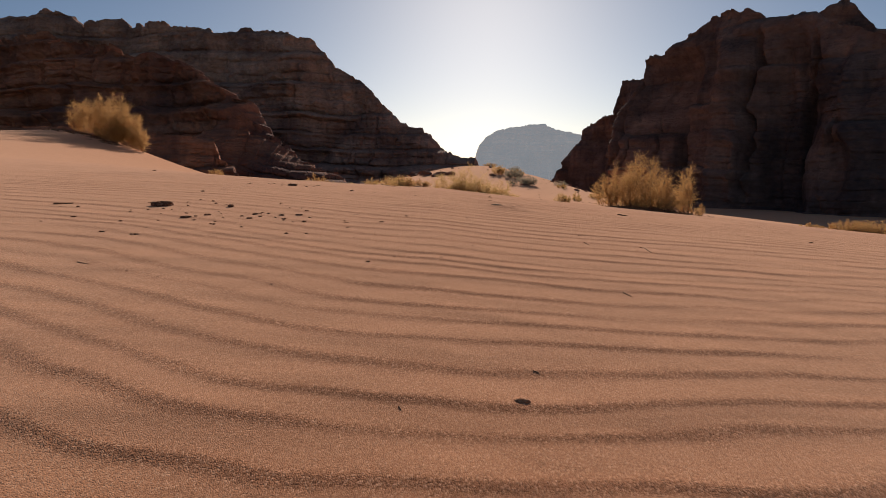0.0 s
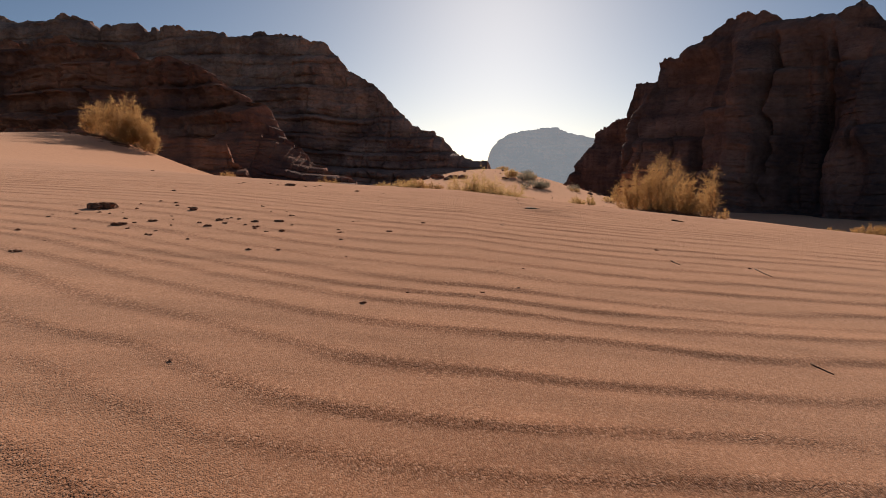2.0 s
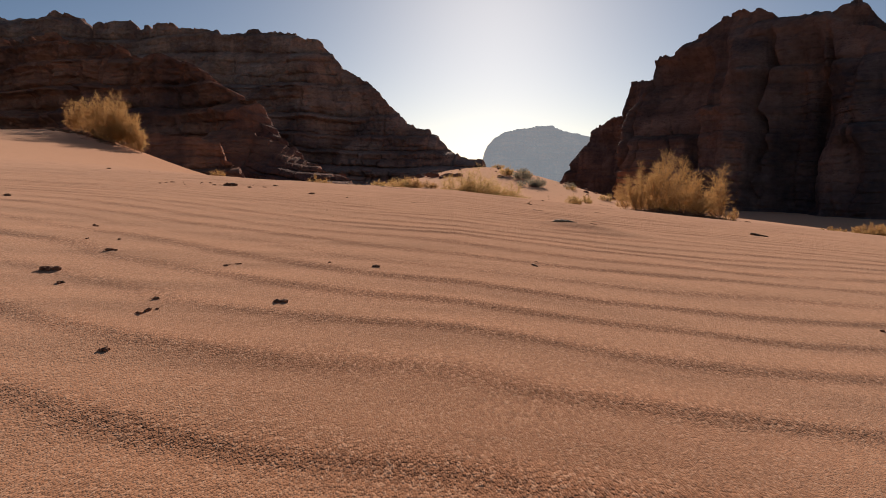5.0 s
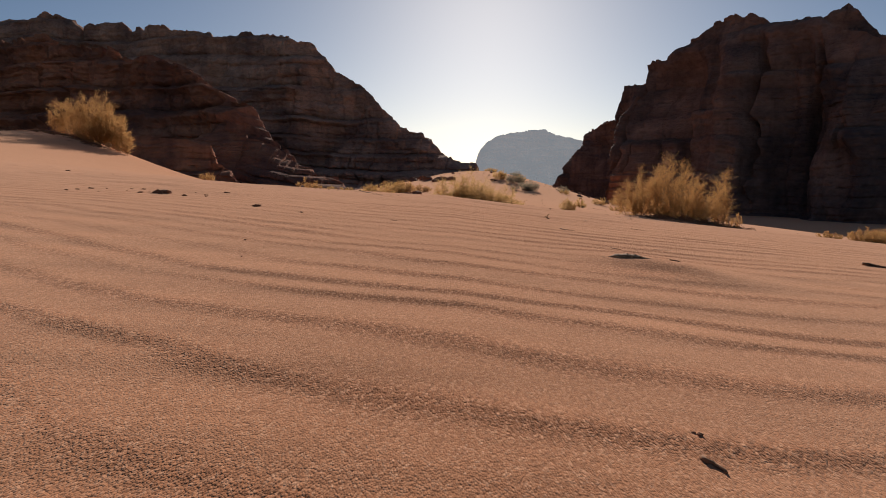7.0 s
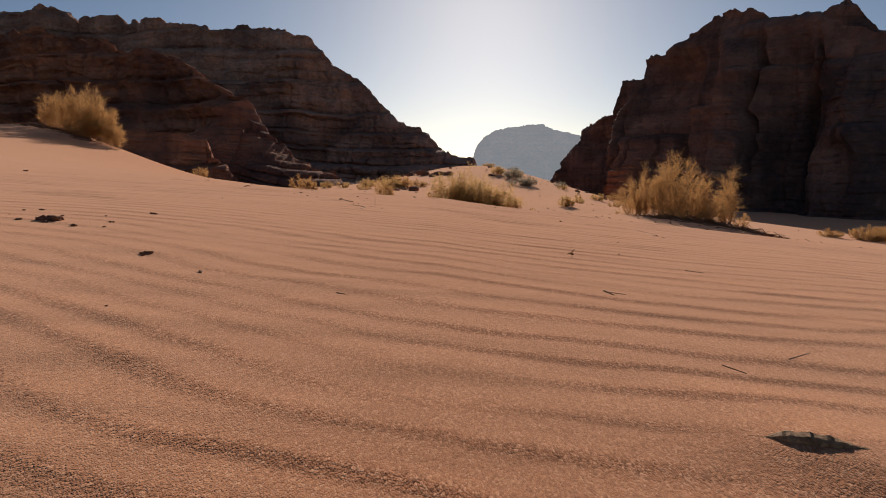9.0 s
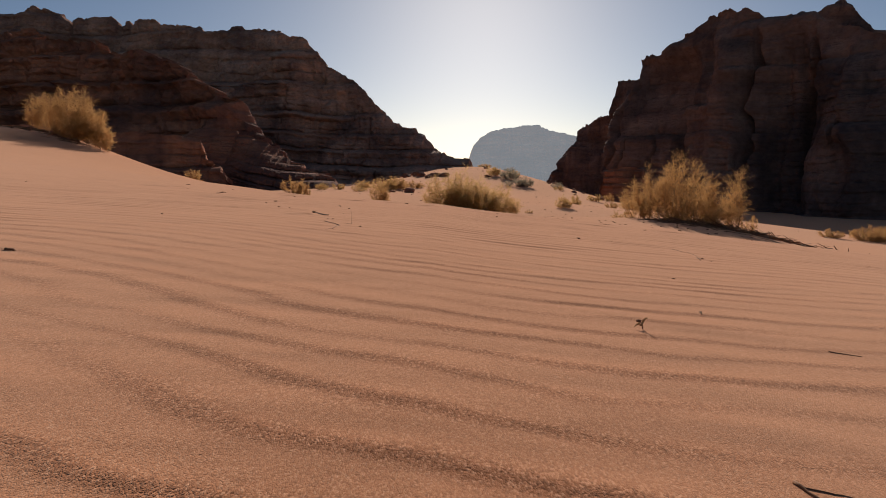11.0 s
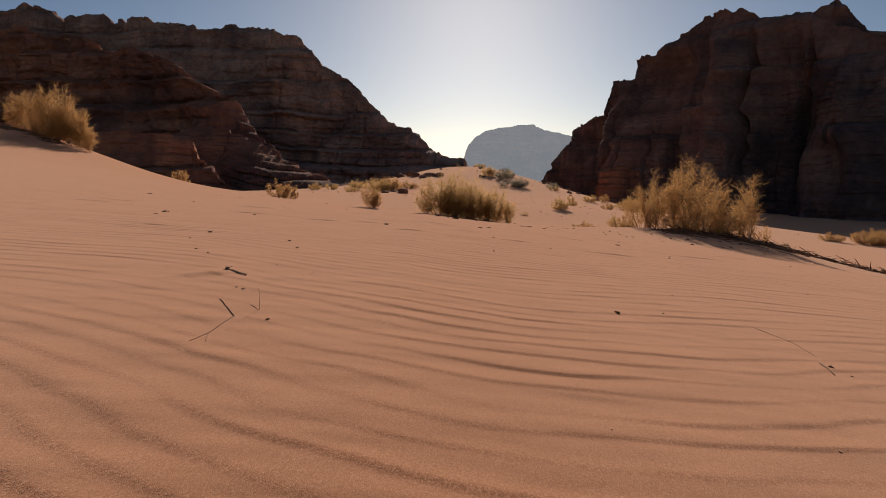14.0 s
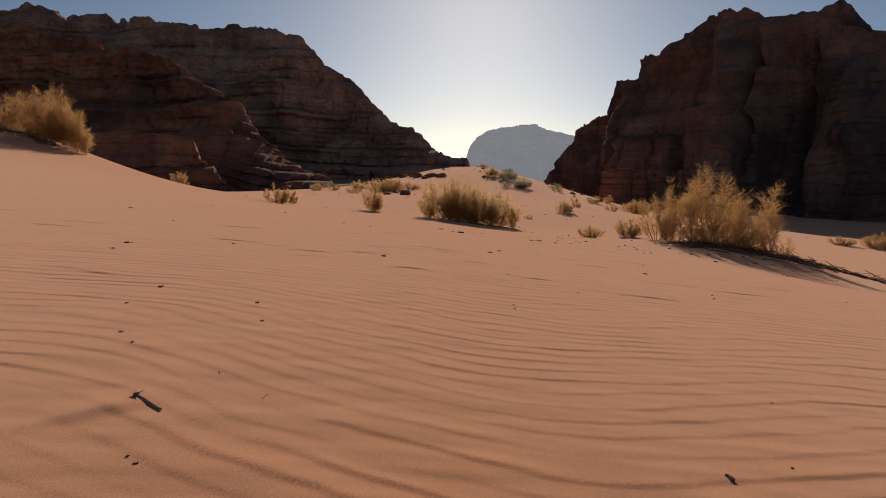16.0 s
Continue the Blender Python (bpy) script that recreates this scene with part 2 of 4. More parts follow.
def rock_material(name, low, mid, high, varnish):
    """Bedded sandstone: broad red and brown faces, thin beds, dark varnish in patches and hanging streaks."""
    mat, nodes, links, shader, coords = material(name, 0.95)
    shader.inputs["Specular IOR Level"].default_value = 0.01
    beds = noise_node(nodes, links, coords, 0.2, 5, 0.6, (0.1, 0.1, 2.0))
    face = noise_node(nodes, links, coords, 0.075, 3, 0.5, (0.8, 0.8, 1.6))
    blotch = noise_node(nodes, links, coords, 0.05, 5, 0.6)
    streak = noise_node(nodes, links, coords, 0.3, 4, 0.6, (1.0, 1.0, 0.08))
    pits = noise_node(nodes, links, coords, 0.7, 6, 0.62, (1.0, 1.0, 2.0))
    colour = ramp_node(nodes, links, face, [(0.35, low), (0.5, mid), (0.68, high)])
    colour = mix_node(nodes, links, 0.45, colour, ramp_node(nodes, links, beds, [(0.3, low), (0.5, mid), (0.7, high)]))
    colour = mix_node(nodes, links, ramp_node(nodes, links, blotch, [(0.44, (0, 0, 0)), (0.62, (0.85, 0.85, 0.85))]), colour, varnish)
    colour = mix_node(nodes, links, ramp_node(nodes, links, streak, [(0.5, (0, 0, 0)), (0.72, (0.6, 0.6, 0.6))]), colour, varnish)
    colour = mix_node(nodes, links, 0.3, colour, ramp_node(nodes, links, pits, [(0.36, (0.3, 0.3, 0.3)), (0.55, (1, 1, 1))]), "MULTIPLY")
    links.new(colour, shader.inputs["Base Color"])
    normal = bump_node(nodes, links, pits, 0.8, 0.9)
    links.new(bump_node(nodes, links, beds, 0.6, 0.9, normal), shader.inputs["Normal"])
    return mat


def plain_material(name, dark, light, scale, roughness=0.85):
    mat, nodes, links, shader, coords = material(name, roughness)
    n = noise_node(nodes, links, coords, scale, 4)
    links.new(ramp_node(nodes, links, n, [(0.3, dark), (0.7, light)]), shader.inputs["Base Color"])
    links.new(bump_node(nodes, links, n, 0.5, 0.3 / scale), shader.inputs["Normal"])
    return mat


def foliage_material(name, dark, light):
    mat, nodes, links, shader, coords = material(name, 0.7)
    island = nodes.new("ShaderNodeNewGeometry").outputs["Random Per Island"]
    colour = ramp_node(nodes, links, island, [(0.0, dark), (1.0, light)])
    links.new(colour, shader.inputs["Base Color"])
    thin = nodes.new("ShaderNodeBsdfTranslucent")
    links.new(colour, thin.inputs["Color"])
    both = nodes.new("ShaderNodeMixShader")
    both.inputs["Fac"].default_value = 0.78
    links.new(shader.outputs["BSDF"], both.inputs[1])
    links.new(thin.outputs["BSDF"], both.inputs[2])
    links.new(both.outputs["Shader"], nodes["Material Output"].inputs["Surface"])
    return mat


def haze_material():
    """The far mesa: kilometres of dusty air are put in as a blue-grey glow."""
    mat, nodes, links, shader, coords = material("far_rock_haze", 1.0)
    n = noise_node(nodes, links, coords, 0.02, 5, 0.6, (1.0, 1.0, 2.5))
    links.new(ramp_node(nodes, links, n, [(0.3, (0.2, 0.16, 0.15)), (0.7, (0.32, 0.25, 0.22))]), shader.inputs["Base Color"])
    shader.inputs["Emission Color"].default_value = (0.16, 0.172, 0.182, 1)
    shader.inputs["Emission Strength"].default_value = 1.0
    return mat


PALE_TWIG = plain_material("bleached_twig", (0.3, 0.21, 0.13), (0.5, 0.38, 0.26), 80)
SAND = sand_material()
ROCK = rock_material("sandstone", (0.24, 0.1, 0.06), (0.42, 0.18, 0.105), (0.62, 0.3, 0.19), (0.13, 0.07, 0.06))
# lighter copy of ROCK for the long cliff: air haze put into its colour
HAZED_ROCK = rock_material("haze_paled_sandstone", (0.34, 0.175, 0.115), (0.52, 0.29, 0.195), (0.7, 0.43, 0.31), (0.2, 0.115, 0.09))
# darker copy of ROCK for massif and peak: deep shade put into its colour
SHADED_ROCK = rock_material("shaded_sandstone", (0.135, 0.08, 0.066), (0.24, 0.146, 0.115), (0.36, 0.226, 0.177), (0.07, 0.054, 0.054))
FAR_HAZE_ROCK = haze_material()
STEM = plain_material("shrub_wood", (0.2, 0.135, 0.08), (0.36, 0.25, 0.15), 30)
GOLD_LEAF = foliage_material("dry_gold_twigs", (0.33, 0.178, 0.068), (0.5, 0.283, 0.115))
GREEN_LEAF = foliage_material("olive_twigs", (0.4, 0.242, 0.094), (0.56, 0.35, 0.145))
GREY_LEAF = foliage_material("grey_twigs", (0.17, 0.14, 0.1), (0.34, 0.28, 0.2))
DARK_TWIG = plain_material("dead_wood", (0.15, 0.075, 0.042), (0.3, 0.155, 0.085), 60)
DRY_LEAF = foliage_material("dry_brown_leaf", (0.2, 0.115, 0.06), (0.34, 0.21, 0.12))
BARK = plain_material("bark", (0.15, 0.088, 0.048), (0.42, 0.25, 0.14), 260)
CLOD = plain_material("dark_clod", (0.13, 0.056, 0.032), (0.3, 0.135, 0.076), 120, 1.0)


# ---- making meshes ----
def mesh_of(name, verts, faces, mat, smooth=False):
    mesh = bpy.data.meshes.new(name)
    if isinstance(faces, list):
        mesh.from_pydata(np.asarray(verts).tolist(), [], faces)
    else:
        count, sides = faces.shape
        mesh.vertices.add(len(verts))
        mesh.vertices.foreach_set("co", np.asarray(verts, np.float32).ravel())
        mesh.loops.add(count * sides)
        mesh.loops.foreach_set("vertex_index", faces.astype(np.int32).ravel())
        mesh.polygons.add(count)
        mesh.polygons.foreach_set("loop_start", np.arange(0, count * sides, sides, dtype=np.int32))
        mesh.update(calc_edges=True)
    mesh.materials.append(mat)
    mesh.polygons.foreach_set("use_smooth", np.full(len(mesh.polygons), smooth))
    mesh.update()
    return mesh


def part(name, mesh, parent, label=""):
    ob = new(name, mesh)
    ob.parent = parent
    return tagged(ob, label)


def grid_faces(rows, columns):
    a = (np.arange(rows - 1)[:, None] * columns + np.arange(columns - 1)[None, :]).ravel()
    return np.stack([a, a + 1, a + columns + 1, a + columns], 1)


# ---- the ground ----
def spaced(start, end, first, growth, most=1e9):
    out, step = [start], first
    while out[-1] < end:
        out.append(out[-1] + step)
        step = min(step * growth, most)
    return out


def build_ground():
    ys = spaced(0.12, 8.5, 0.0056, 1.0003)
    ys = ys + spaced(ys[-1], 15, 0.0085, 1.005)[1:]
    ys = ys + spaced(ys[-1], 4000, 0.03, 1.045)[1:]
    behind = [-v for v in spaced(-0.12, 60, 0.04, 1.12)]
    ys = np.array(sorted(set(behind + ys)))
    xs = spaced(0.0, 7.5, 0.011, 1.008)
    xs = xs + spaced(xs[-1], 4000, 0.07, 1.1)[1:]
    xs = np.array(sorted({-v for v in xs} | set(xs)))
    x, y = np.meshgrid(xs, ys)
    z = surface(x, y)
    verts = np.stack([x.ravel(), y.ravel(), z.ravel()], 1)
    sheet = mesh_of("ground", verts, grid_faces(len(ys), len(xs)), SAND, True)
    # the face of the drift gets the same coarse grains and painted brown shade
    grit_shade = np.maximum(ripple_grit_shade(x, y), 1.0 * bell(x, y, 0.22, 2.345, 0.06, 0.055)) * (1 - ease(8, 14, np.hypot(x, y)))
    sheet.attributes.new("grit_shade", "FLOAT", "POINT").data.foreach_set("value", grit_shade.ravel().astype(np.float32))
    ground = new("ground", sheet)
    tagged(ground, "orange-red desert sand with wind ripples, low dune crest", "sand", kind="structure")


build_ground()


# ---- rock ----
def beds(seed, low, high, thin, thick):
    """Heights at which one bed of sandstone ends and the next begins."""
    rng, out = random.Random(seed), [low]
    while out[-1] < high:
        out.append(out[-1] + rng.uniform(thin, thick))
    return np.array(out)


def within(edges, z):
    """The bed in which each height lies, and how far up in it, 0 to 1."""
    k = np.clip(np.searchsorted(edges, z.ravel()).reshape(z.shape), 1, len(edges) - 1)
    return k, np.clip((z - edges[k - 1]) / (edges[k] - edges[k - 1]), 0, 1)


def massif(name, ridge, foot, run, seed, label, category, mat=ROCK, columns=420, rows=150, thin=1.2, thick=6.0, ledge=1.6, joint=2.0, swell=5.0, talus=0.16, bite=0.6, snap=0.4,
           splits=(0.2, 0.38, 0.55, 0.7, 0.85), dome=1.0, flute=26.0, cracks=(), terrace=6.0, bench=(4.0, 11.0), calm=0.25):
    """A bedded sandstone massif below a ridge line. foot: the height of its foot; run: how far the foot lies in front of the ridge, at either end;
    dome: above 1, how round its brow is; cracks: where along x deep joints cut it;
    bench: how thick the great beds are that stand out as cliffs and benches;
    calm: how strongly they show where they show least."""
    ridge = np.array(ridge, float)
    along = np.r_[0, np.cumsum(np.hypot(*np.diff(ridge[:, :2], axis=0).T))]
    s = np.linspace(0, along[-1], columns)
    x, y, top = (np.interp(s, along, ridge[:, k]) for k in range(3))
    soft = np.linspace(-1, 1, 41) * along[-1] * 0.06
    px, py = (np.mean([np.interp(s + d, along, ridge[:, k]) for d in soft], 0) for k in (0, 1))
    tx, ty = np.gradient(px), np.gradient(py)
    length = np.hypot(tx, ty)
    nx, ny = ty / length, -tx / length
    turn = np.where(nx * px + ny * py > 0, -1, 1)
    nx, ny = nx * turn, ny * turn
    edges = beds(seed, foot - 12, top.max() + 25, thin, thick)
    step = top + bite * (rough(s / 5, 0 * s, seed + 3, 3) + 0.5 * grain(np.floor(s / 1.3), 0 * s, seed + 4) + 0.5 * grain(np.floor(s / 4.1), 0 * s, seed + 6))
    k = np.searchsorted(edges, step)
    snapped = np.where(step - edges[k - 1] < edges[k] - step, edges[k - 1], edges[k])
    top = np.maximum(step * (1 - snap) + snapped * snap, foot + 0.5)
    reach = np.interp(s, [0, along[-1]], run)
    v = np.linspace(0, 1, rows)[:, None]
    z = foot + (top - foot)[None, :] * v
    s2 = np.broadcast_to(s[None, :], z.shape)
    tilt = z + 1.6 * rough(s2 / 38, z / 60, seed + 41, 2) + 0.35 * rough(s2 / 4, z / 4, seed + 43, 2)
    great = beds(seed + 71, foot - 12, top.max() + 25, *bench)
    bed, into = within(great, tilt)
    thin_bed, thin_into = within(edges, tilt)
    some = calm + (1 - calm) * ease(-0.3, 0.5, rough(s2 / 17, z / 9, seed + 47, 2))
    stair = np.clip(v + some * (into**terrace - into) * (great[bed] - great[bed - 1]) / (top - foot)[None, :], 0, 1)
    lean = 1 - stair**dome
    out = reach[None, :] * (0.66 * lean + 0.34 * np.clip(1 - v / max(talus, 0.01), 0, 1) ** 1.3)
    fade = ease(0, 0.25, np.minimum(1 - v, v + 0.2)) + 0 * z
    out = out + swell * rough(s2 / flute + 0.3 * rough(s2 / 30, z / 25, seed + 9, 2), z / 70, seed + 11, 3) * fade
    jut = rough(s2 / 12 + 31.7 * bed, bed * 3.3, seed + 17, 3)
    brow = ease(0.62, 0.82, into) - 0.9 * (2 * into - 1) ** 8
    out = out + ledge * some * (jut + 0.45 * np.abs(lattice(bed, bed * 0, seed + 5)) + 0.75 * brow) * (0.35 + 0.65 * fade)
    slab = 0.6 * rough(s2 / 7 + 13.1 * thin_bed, thin_bed * 2.7, seed + 19, 3) - 0.5 * (2 * thin_into - 1) ** 6
    out = out + 0.6 * ledge * slab * (0.4 + 0.6 * ease(-0.4, 0.5, rough(s2 / 25, z / 14, seed + 53, 2))) * (0.4 + 0.6 * fade)
    crack = np.abs(rough(s2 / 11 + 0.15 * rough(s2 / 6, z / 9, seed + 2, 2), z / 110, seed + 23, 2))
    out = out - joint * some * np.exp(-((crack / 0.07) ** 2)) * fade
    for n, at in enumerate(cracks):
        where = np.interp(at, ridge[:, 0], along) + 1.2 * rough(z / 9, 0 * z + n, seed + 61, 3)
        out = out - 4.5 * np.exp(-(((s2 - where) / 0.8) ** 2)) * fade * ease(0.05, 0.3, v)
    out = out + 0.16 * ledge * rough(s2 / 1.7, z / 1.5, seed + 29, 3)
    X = x[None, :] + nx[None, :] * out
    Y = y[None, :] + ny[None, :] * out
    rng = np.random.default_rng(seed)
    backs = []
    for d, drop in ((0.8, 0.7), (3.0, 4.0), (8.0, 10.0), (24.0, 30.0)):
        backs.append((x - nx * d, y - ny * d, np.maximum(top - drop + 0 * s, foot - 2)))
    X, Y, Z = (np.vstack([a, *[b[n][None, :] for b in backs]]) for n, a in enumerate((X, Y, z)))
    Z[0] -= 4
    root = new(name)
    cx, cy = float(x.mean()), float(y.mean())
    root.location = (cx, cy, foot)
    cuts = [int(columns * u) for u in (0, *splits, 1)]
    cuts[-1] = columns - 1
    for a, b in zip(cuts, cuts[1:]):
        verts = np.stack([X[:, a:b + 1].ravel() - cx, Y[:, a:b + 1].ravel() - cy, Z[:, a:b + 1].ravel() - foot], 1)
        part("buttress", mesh_of("buttress", verts, grid_faces(X.shape[0], b + 1 - a), mat), root)
    return tagged(root, label, category)


massif("sandstone_cliff",
       [(-330, 285, 68), (-207, 285, 74), (-193, 285, 71.3), (-187, 284, 71.8), (-176, 283, 70), (-174, 282, 72.5), (-163, 281, 72.5), (-155, 279, 68), (-151, 279, 65),
        (-148, 278, 67.2), (-134, 276, 67), (-130, 276, 63.7), (-122, 274, 65.6), (-106, 272, 64.3), (-98, 270, 62.4), (-96, 270, 63.2), (-93, 270, 59), (-82, 268, 61.7),
        (-64, 264, 58.6), (-53, 262, 56.3), (-49.3, 262, 53), (-46.4, 261, 50.4), (-42.8, 261, 45), (-38.5, 260, 43.2), (-29.8, 259, 37.3), (-24.9, 258, 32), (-20.9, 257, 27.2),
        (-17.5, 257, 25.4), (-17, 257, 23), (-12.8, 256, 21.4), (-7.5, 255, 20.4), (-7.2, 255, 18.3), (-3.5, 255, 16.6), (-0.6, 254, 13), (3.1, 254, 11.2), (4.7, 253, 9.7), (8.9, 253, 8.2), (13.3, 252, 7.2), (14.4, 252, 4), (18, 251, -4)],
       -4, (130, 28), 3, "long dark layered sandstone cliff with a blocky top, in shade", "cliff", mat=HAZED_ROCK, columns=640, rows=190, ledge=3.4, snap=0.2, bench=(5, 14), calm=0.5)
massif("sandstone_spur",
       [(-178, 185, 42), (-123, 169, 36), (-101, 161, 36.5), (-84, 155, 32), (-69, 150, 28.4), (-62, 147, 27), (-54, 144, 24.3), (-49, 142, 20), (-41, 138, 17.7), (-39, 137.5, 14),
        (-34, 135, 9), (-28, 132, 3.7), (-20, 128, 0), (-14, 126, -2)],
       -3, (34, 24), 8, "dark layered sandstone spur below the long cliff", "cliff", columns=460, rows=150, thick=4, swell=3.5, flute=16, talus=0.3, bite=0.9, dome=1.35, ledge=3.4, terrace=9.0, bench=(4.5, 10), calm=0.75)
massif("rock_ledge",
       [(-62, 95, 8.4), (-43, 95, 7.4), (-40, 95, 7), (-34, 95, 6.3), (-33, 95, 3.5), (-31, 95, 2.6), (-28, 95, -1.5)],
       -2.5, (9, 7), 12, "low dark sandstone ledge at the foot of the cliff", "rock", columns=220, rows=60, thin=0.5, thick=2.2, ledge=0.8, joint=0.8, swell=1.5, bite=0.3, bench=(1.5, 4))
massif("rock_apron",
       [(-52, 114, 5), (-45, 113, 8), (-39.4, 112, 9.2), (-35.4, 112, 9.4), (-32.9, 112, 8.8), (-29.4, 112, 7.1), (-25.4, 112, 4.1), (-21.4, 112, 2.1), (-16.4, 112, 0), (-8, 112, -1.6)],
       -2.5, (26, 26), 14, "low sunlit-edged sandstone slabs at the foot of the spur", "rock", columns=300, rows=150, thin=0.3, thick=1.4, ledge=0.8, joint=0.5, swell=2.2, bite=0.4, flute=8, terrace=4.0, talus=0.05, splits=(0.35, 0.65), bench=(0.5, 1.8))
massif("sandstone_massif",
       [(41, 240, 0), (44, 230, 6), (45.4, 225, 10.5), (47.5, 218.6, 10.7), (48, 216.5, 17.4), (50.4, 206, 19.4), (52.2, 194, 19.3), (52.3, 192.5, 24.5), (53, 189, 28.6), (56.7, 182, 28.1),
        (57.4, 180, 33), (60.4, 173, 33), (63.2, 167, 36.4), (66.4, 160.5, 39), (69, 154.6, 39.4), (70.8, 150, 38.8), (73.3, 146.6, 36.7), (77.3, 140.5, 35.7), (79, 137.4, 35), (80.6, 134.8, 32.2), (85, 125, 27.5), (94, 112, 25), (104, 92, 22)],
       -12, (1.5, 18), 19, "tall dark sandstone massif with vertical cracks, in shade", "cliff", mat=SHADED_ROCK, columns=520, rows=180, joint=2.4, swell=6.5, ledge=1.1, thin=1.0, thick=4, snap=0.15, bite=0.5, dome=2.6, flute=13, cracks=(48, 52.3, 57, 73.3, 79.5))
massif("rock_peak",
       [(98, 190, 38), (101.5, 190, 42), (108.6, 190, 47.5), (112, 190, 50), (114, 190, 50.4), (116.4, 190, 52.4), (118.2, 190, 51), (121, 190, 48), (126.4, 190, 43.2), (134, 190, 42.7), (170, 185, 38)],
       0, (12, 12), 27, "pointed dark sandstone peak behind the massif", "cliff", mat=SHADED_ROCK, columns=200, rows=60, splits=(0.5,), snap=0.05, bite=0.25)
massif("rock_block",
       [(36.6, 142, -2), (37, 141.5, 2.2), (38.5, 140.5, 2.9), (42, 140, 3.1), (44.6, 139.5, 2.7), (45.6, 139, 0.5), (46.2, 138.5, -3)],
       -4.5, (3, 3), 41, "low sandstone block at the foot of the tall massif", "rock", columns=110, rows=60, thin=0.3, thick=1.2, ledge=0.5, joint=0.4, swell=0.7, talus=0.05, bite=0.15, splits=(), dome=2.5, flute=6, bench=(1.2, 3.2))
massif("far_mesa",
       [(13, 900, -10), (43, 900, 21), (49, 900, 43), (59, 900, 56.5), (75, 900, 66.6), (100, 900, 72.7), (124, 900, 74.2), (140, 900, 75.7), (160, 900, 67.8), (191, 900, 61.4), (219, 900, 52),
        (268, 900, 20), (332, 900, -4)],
       -20, (60, 60), 33, "pale blue hazy flat-topped mesa far away", "mesa", mat=FAR_HAZE_ROCK, columns=200, rows=60, ledge=3, thick=14, splits=(), snap=0.1)


# ---- shrubs ----
def sticks(starts, ends, r0, r1):
    """Thin three-sided tapered sticks as one set of vertices and faces."""
    starts, ends = np.asarray(starts, float), np.asarray(ends, float)
    way = ends - starts
    way = way / np.maximum(np.linalg.norm(way, axis=1, keepdims=True), 1e-9)
    side = np.cross(way, np.where(np.abs(way[:, 2:]) > 0.9, [[1.0, 0, 0]], [[0, 0, 1.0]]))
    side = side / np.linalg.norm(side, axis=1, keepdims=True)
    up = np.cross(way, side)
    rings = []
    for base, r in ((starts, r0), (ends, r1)):
        r = np.broadcast_to(np.asarray(r, float), (len(starts),))[:, None]
        for k in range(3):
            a = 2 * math.pi * k / 3
            rings.append(base + r * (math.cos(a) * side + math.sin(a) * up))
    verts = np.stack(rings, 1).reshape(-1, 3)
    o = np.arange(len(starts))[:, None] * 6
    faces = np.concatenate([o + [[k, (k + 1) % 3, 3 + (k + 1) % 3, 3 + k]] for k in range(3)])
    return verts, faces


def ribbons(starts, ends, wide, rng):
    """Thin flat tapered leaves-and-twigs, turned every way."""
    starts, ends = np.asarray(starts, float), np.asarray(ends, float)
    side = np.cross(ends - starts, rng.normal(0, 1, starts.shape))
    side = side / np.maximum(np.linalg.norm(side, axis=1, keepdims=True), 1e-9) * np.asarray(wide, float)[:, None]
    verts = np.stack([starts - side, starts + side, ends + 0.35 * side, ends - 0.35 * side], 1).reshape(-1, 3)
    return verts, np.arange(len(verts)).reshape(-1, 4)


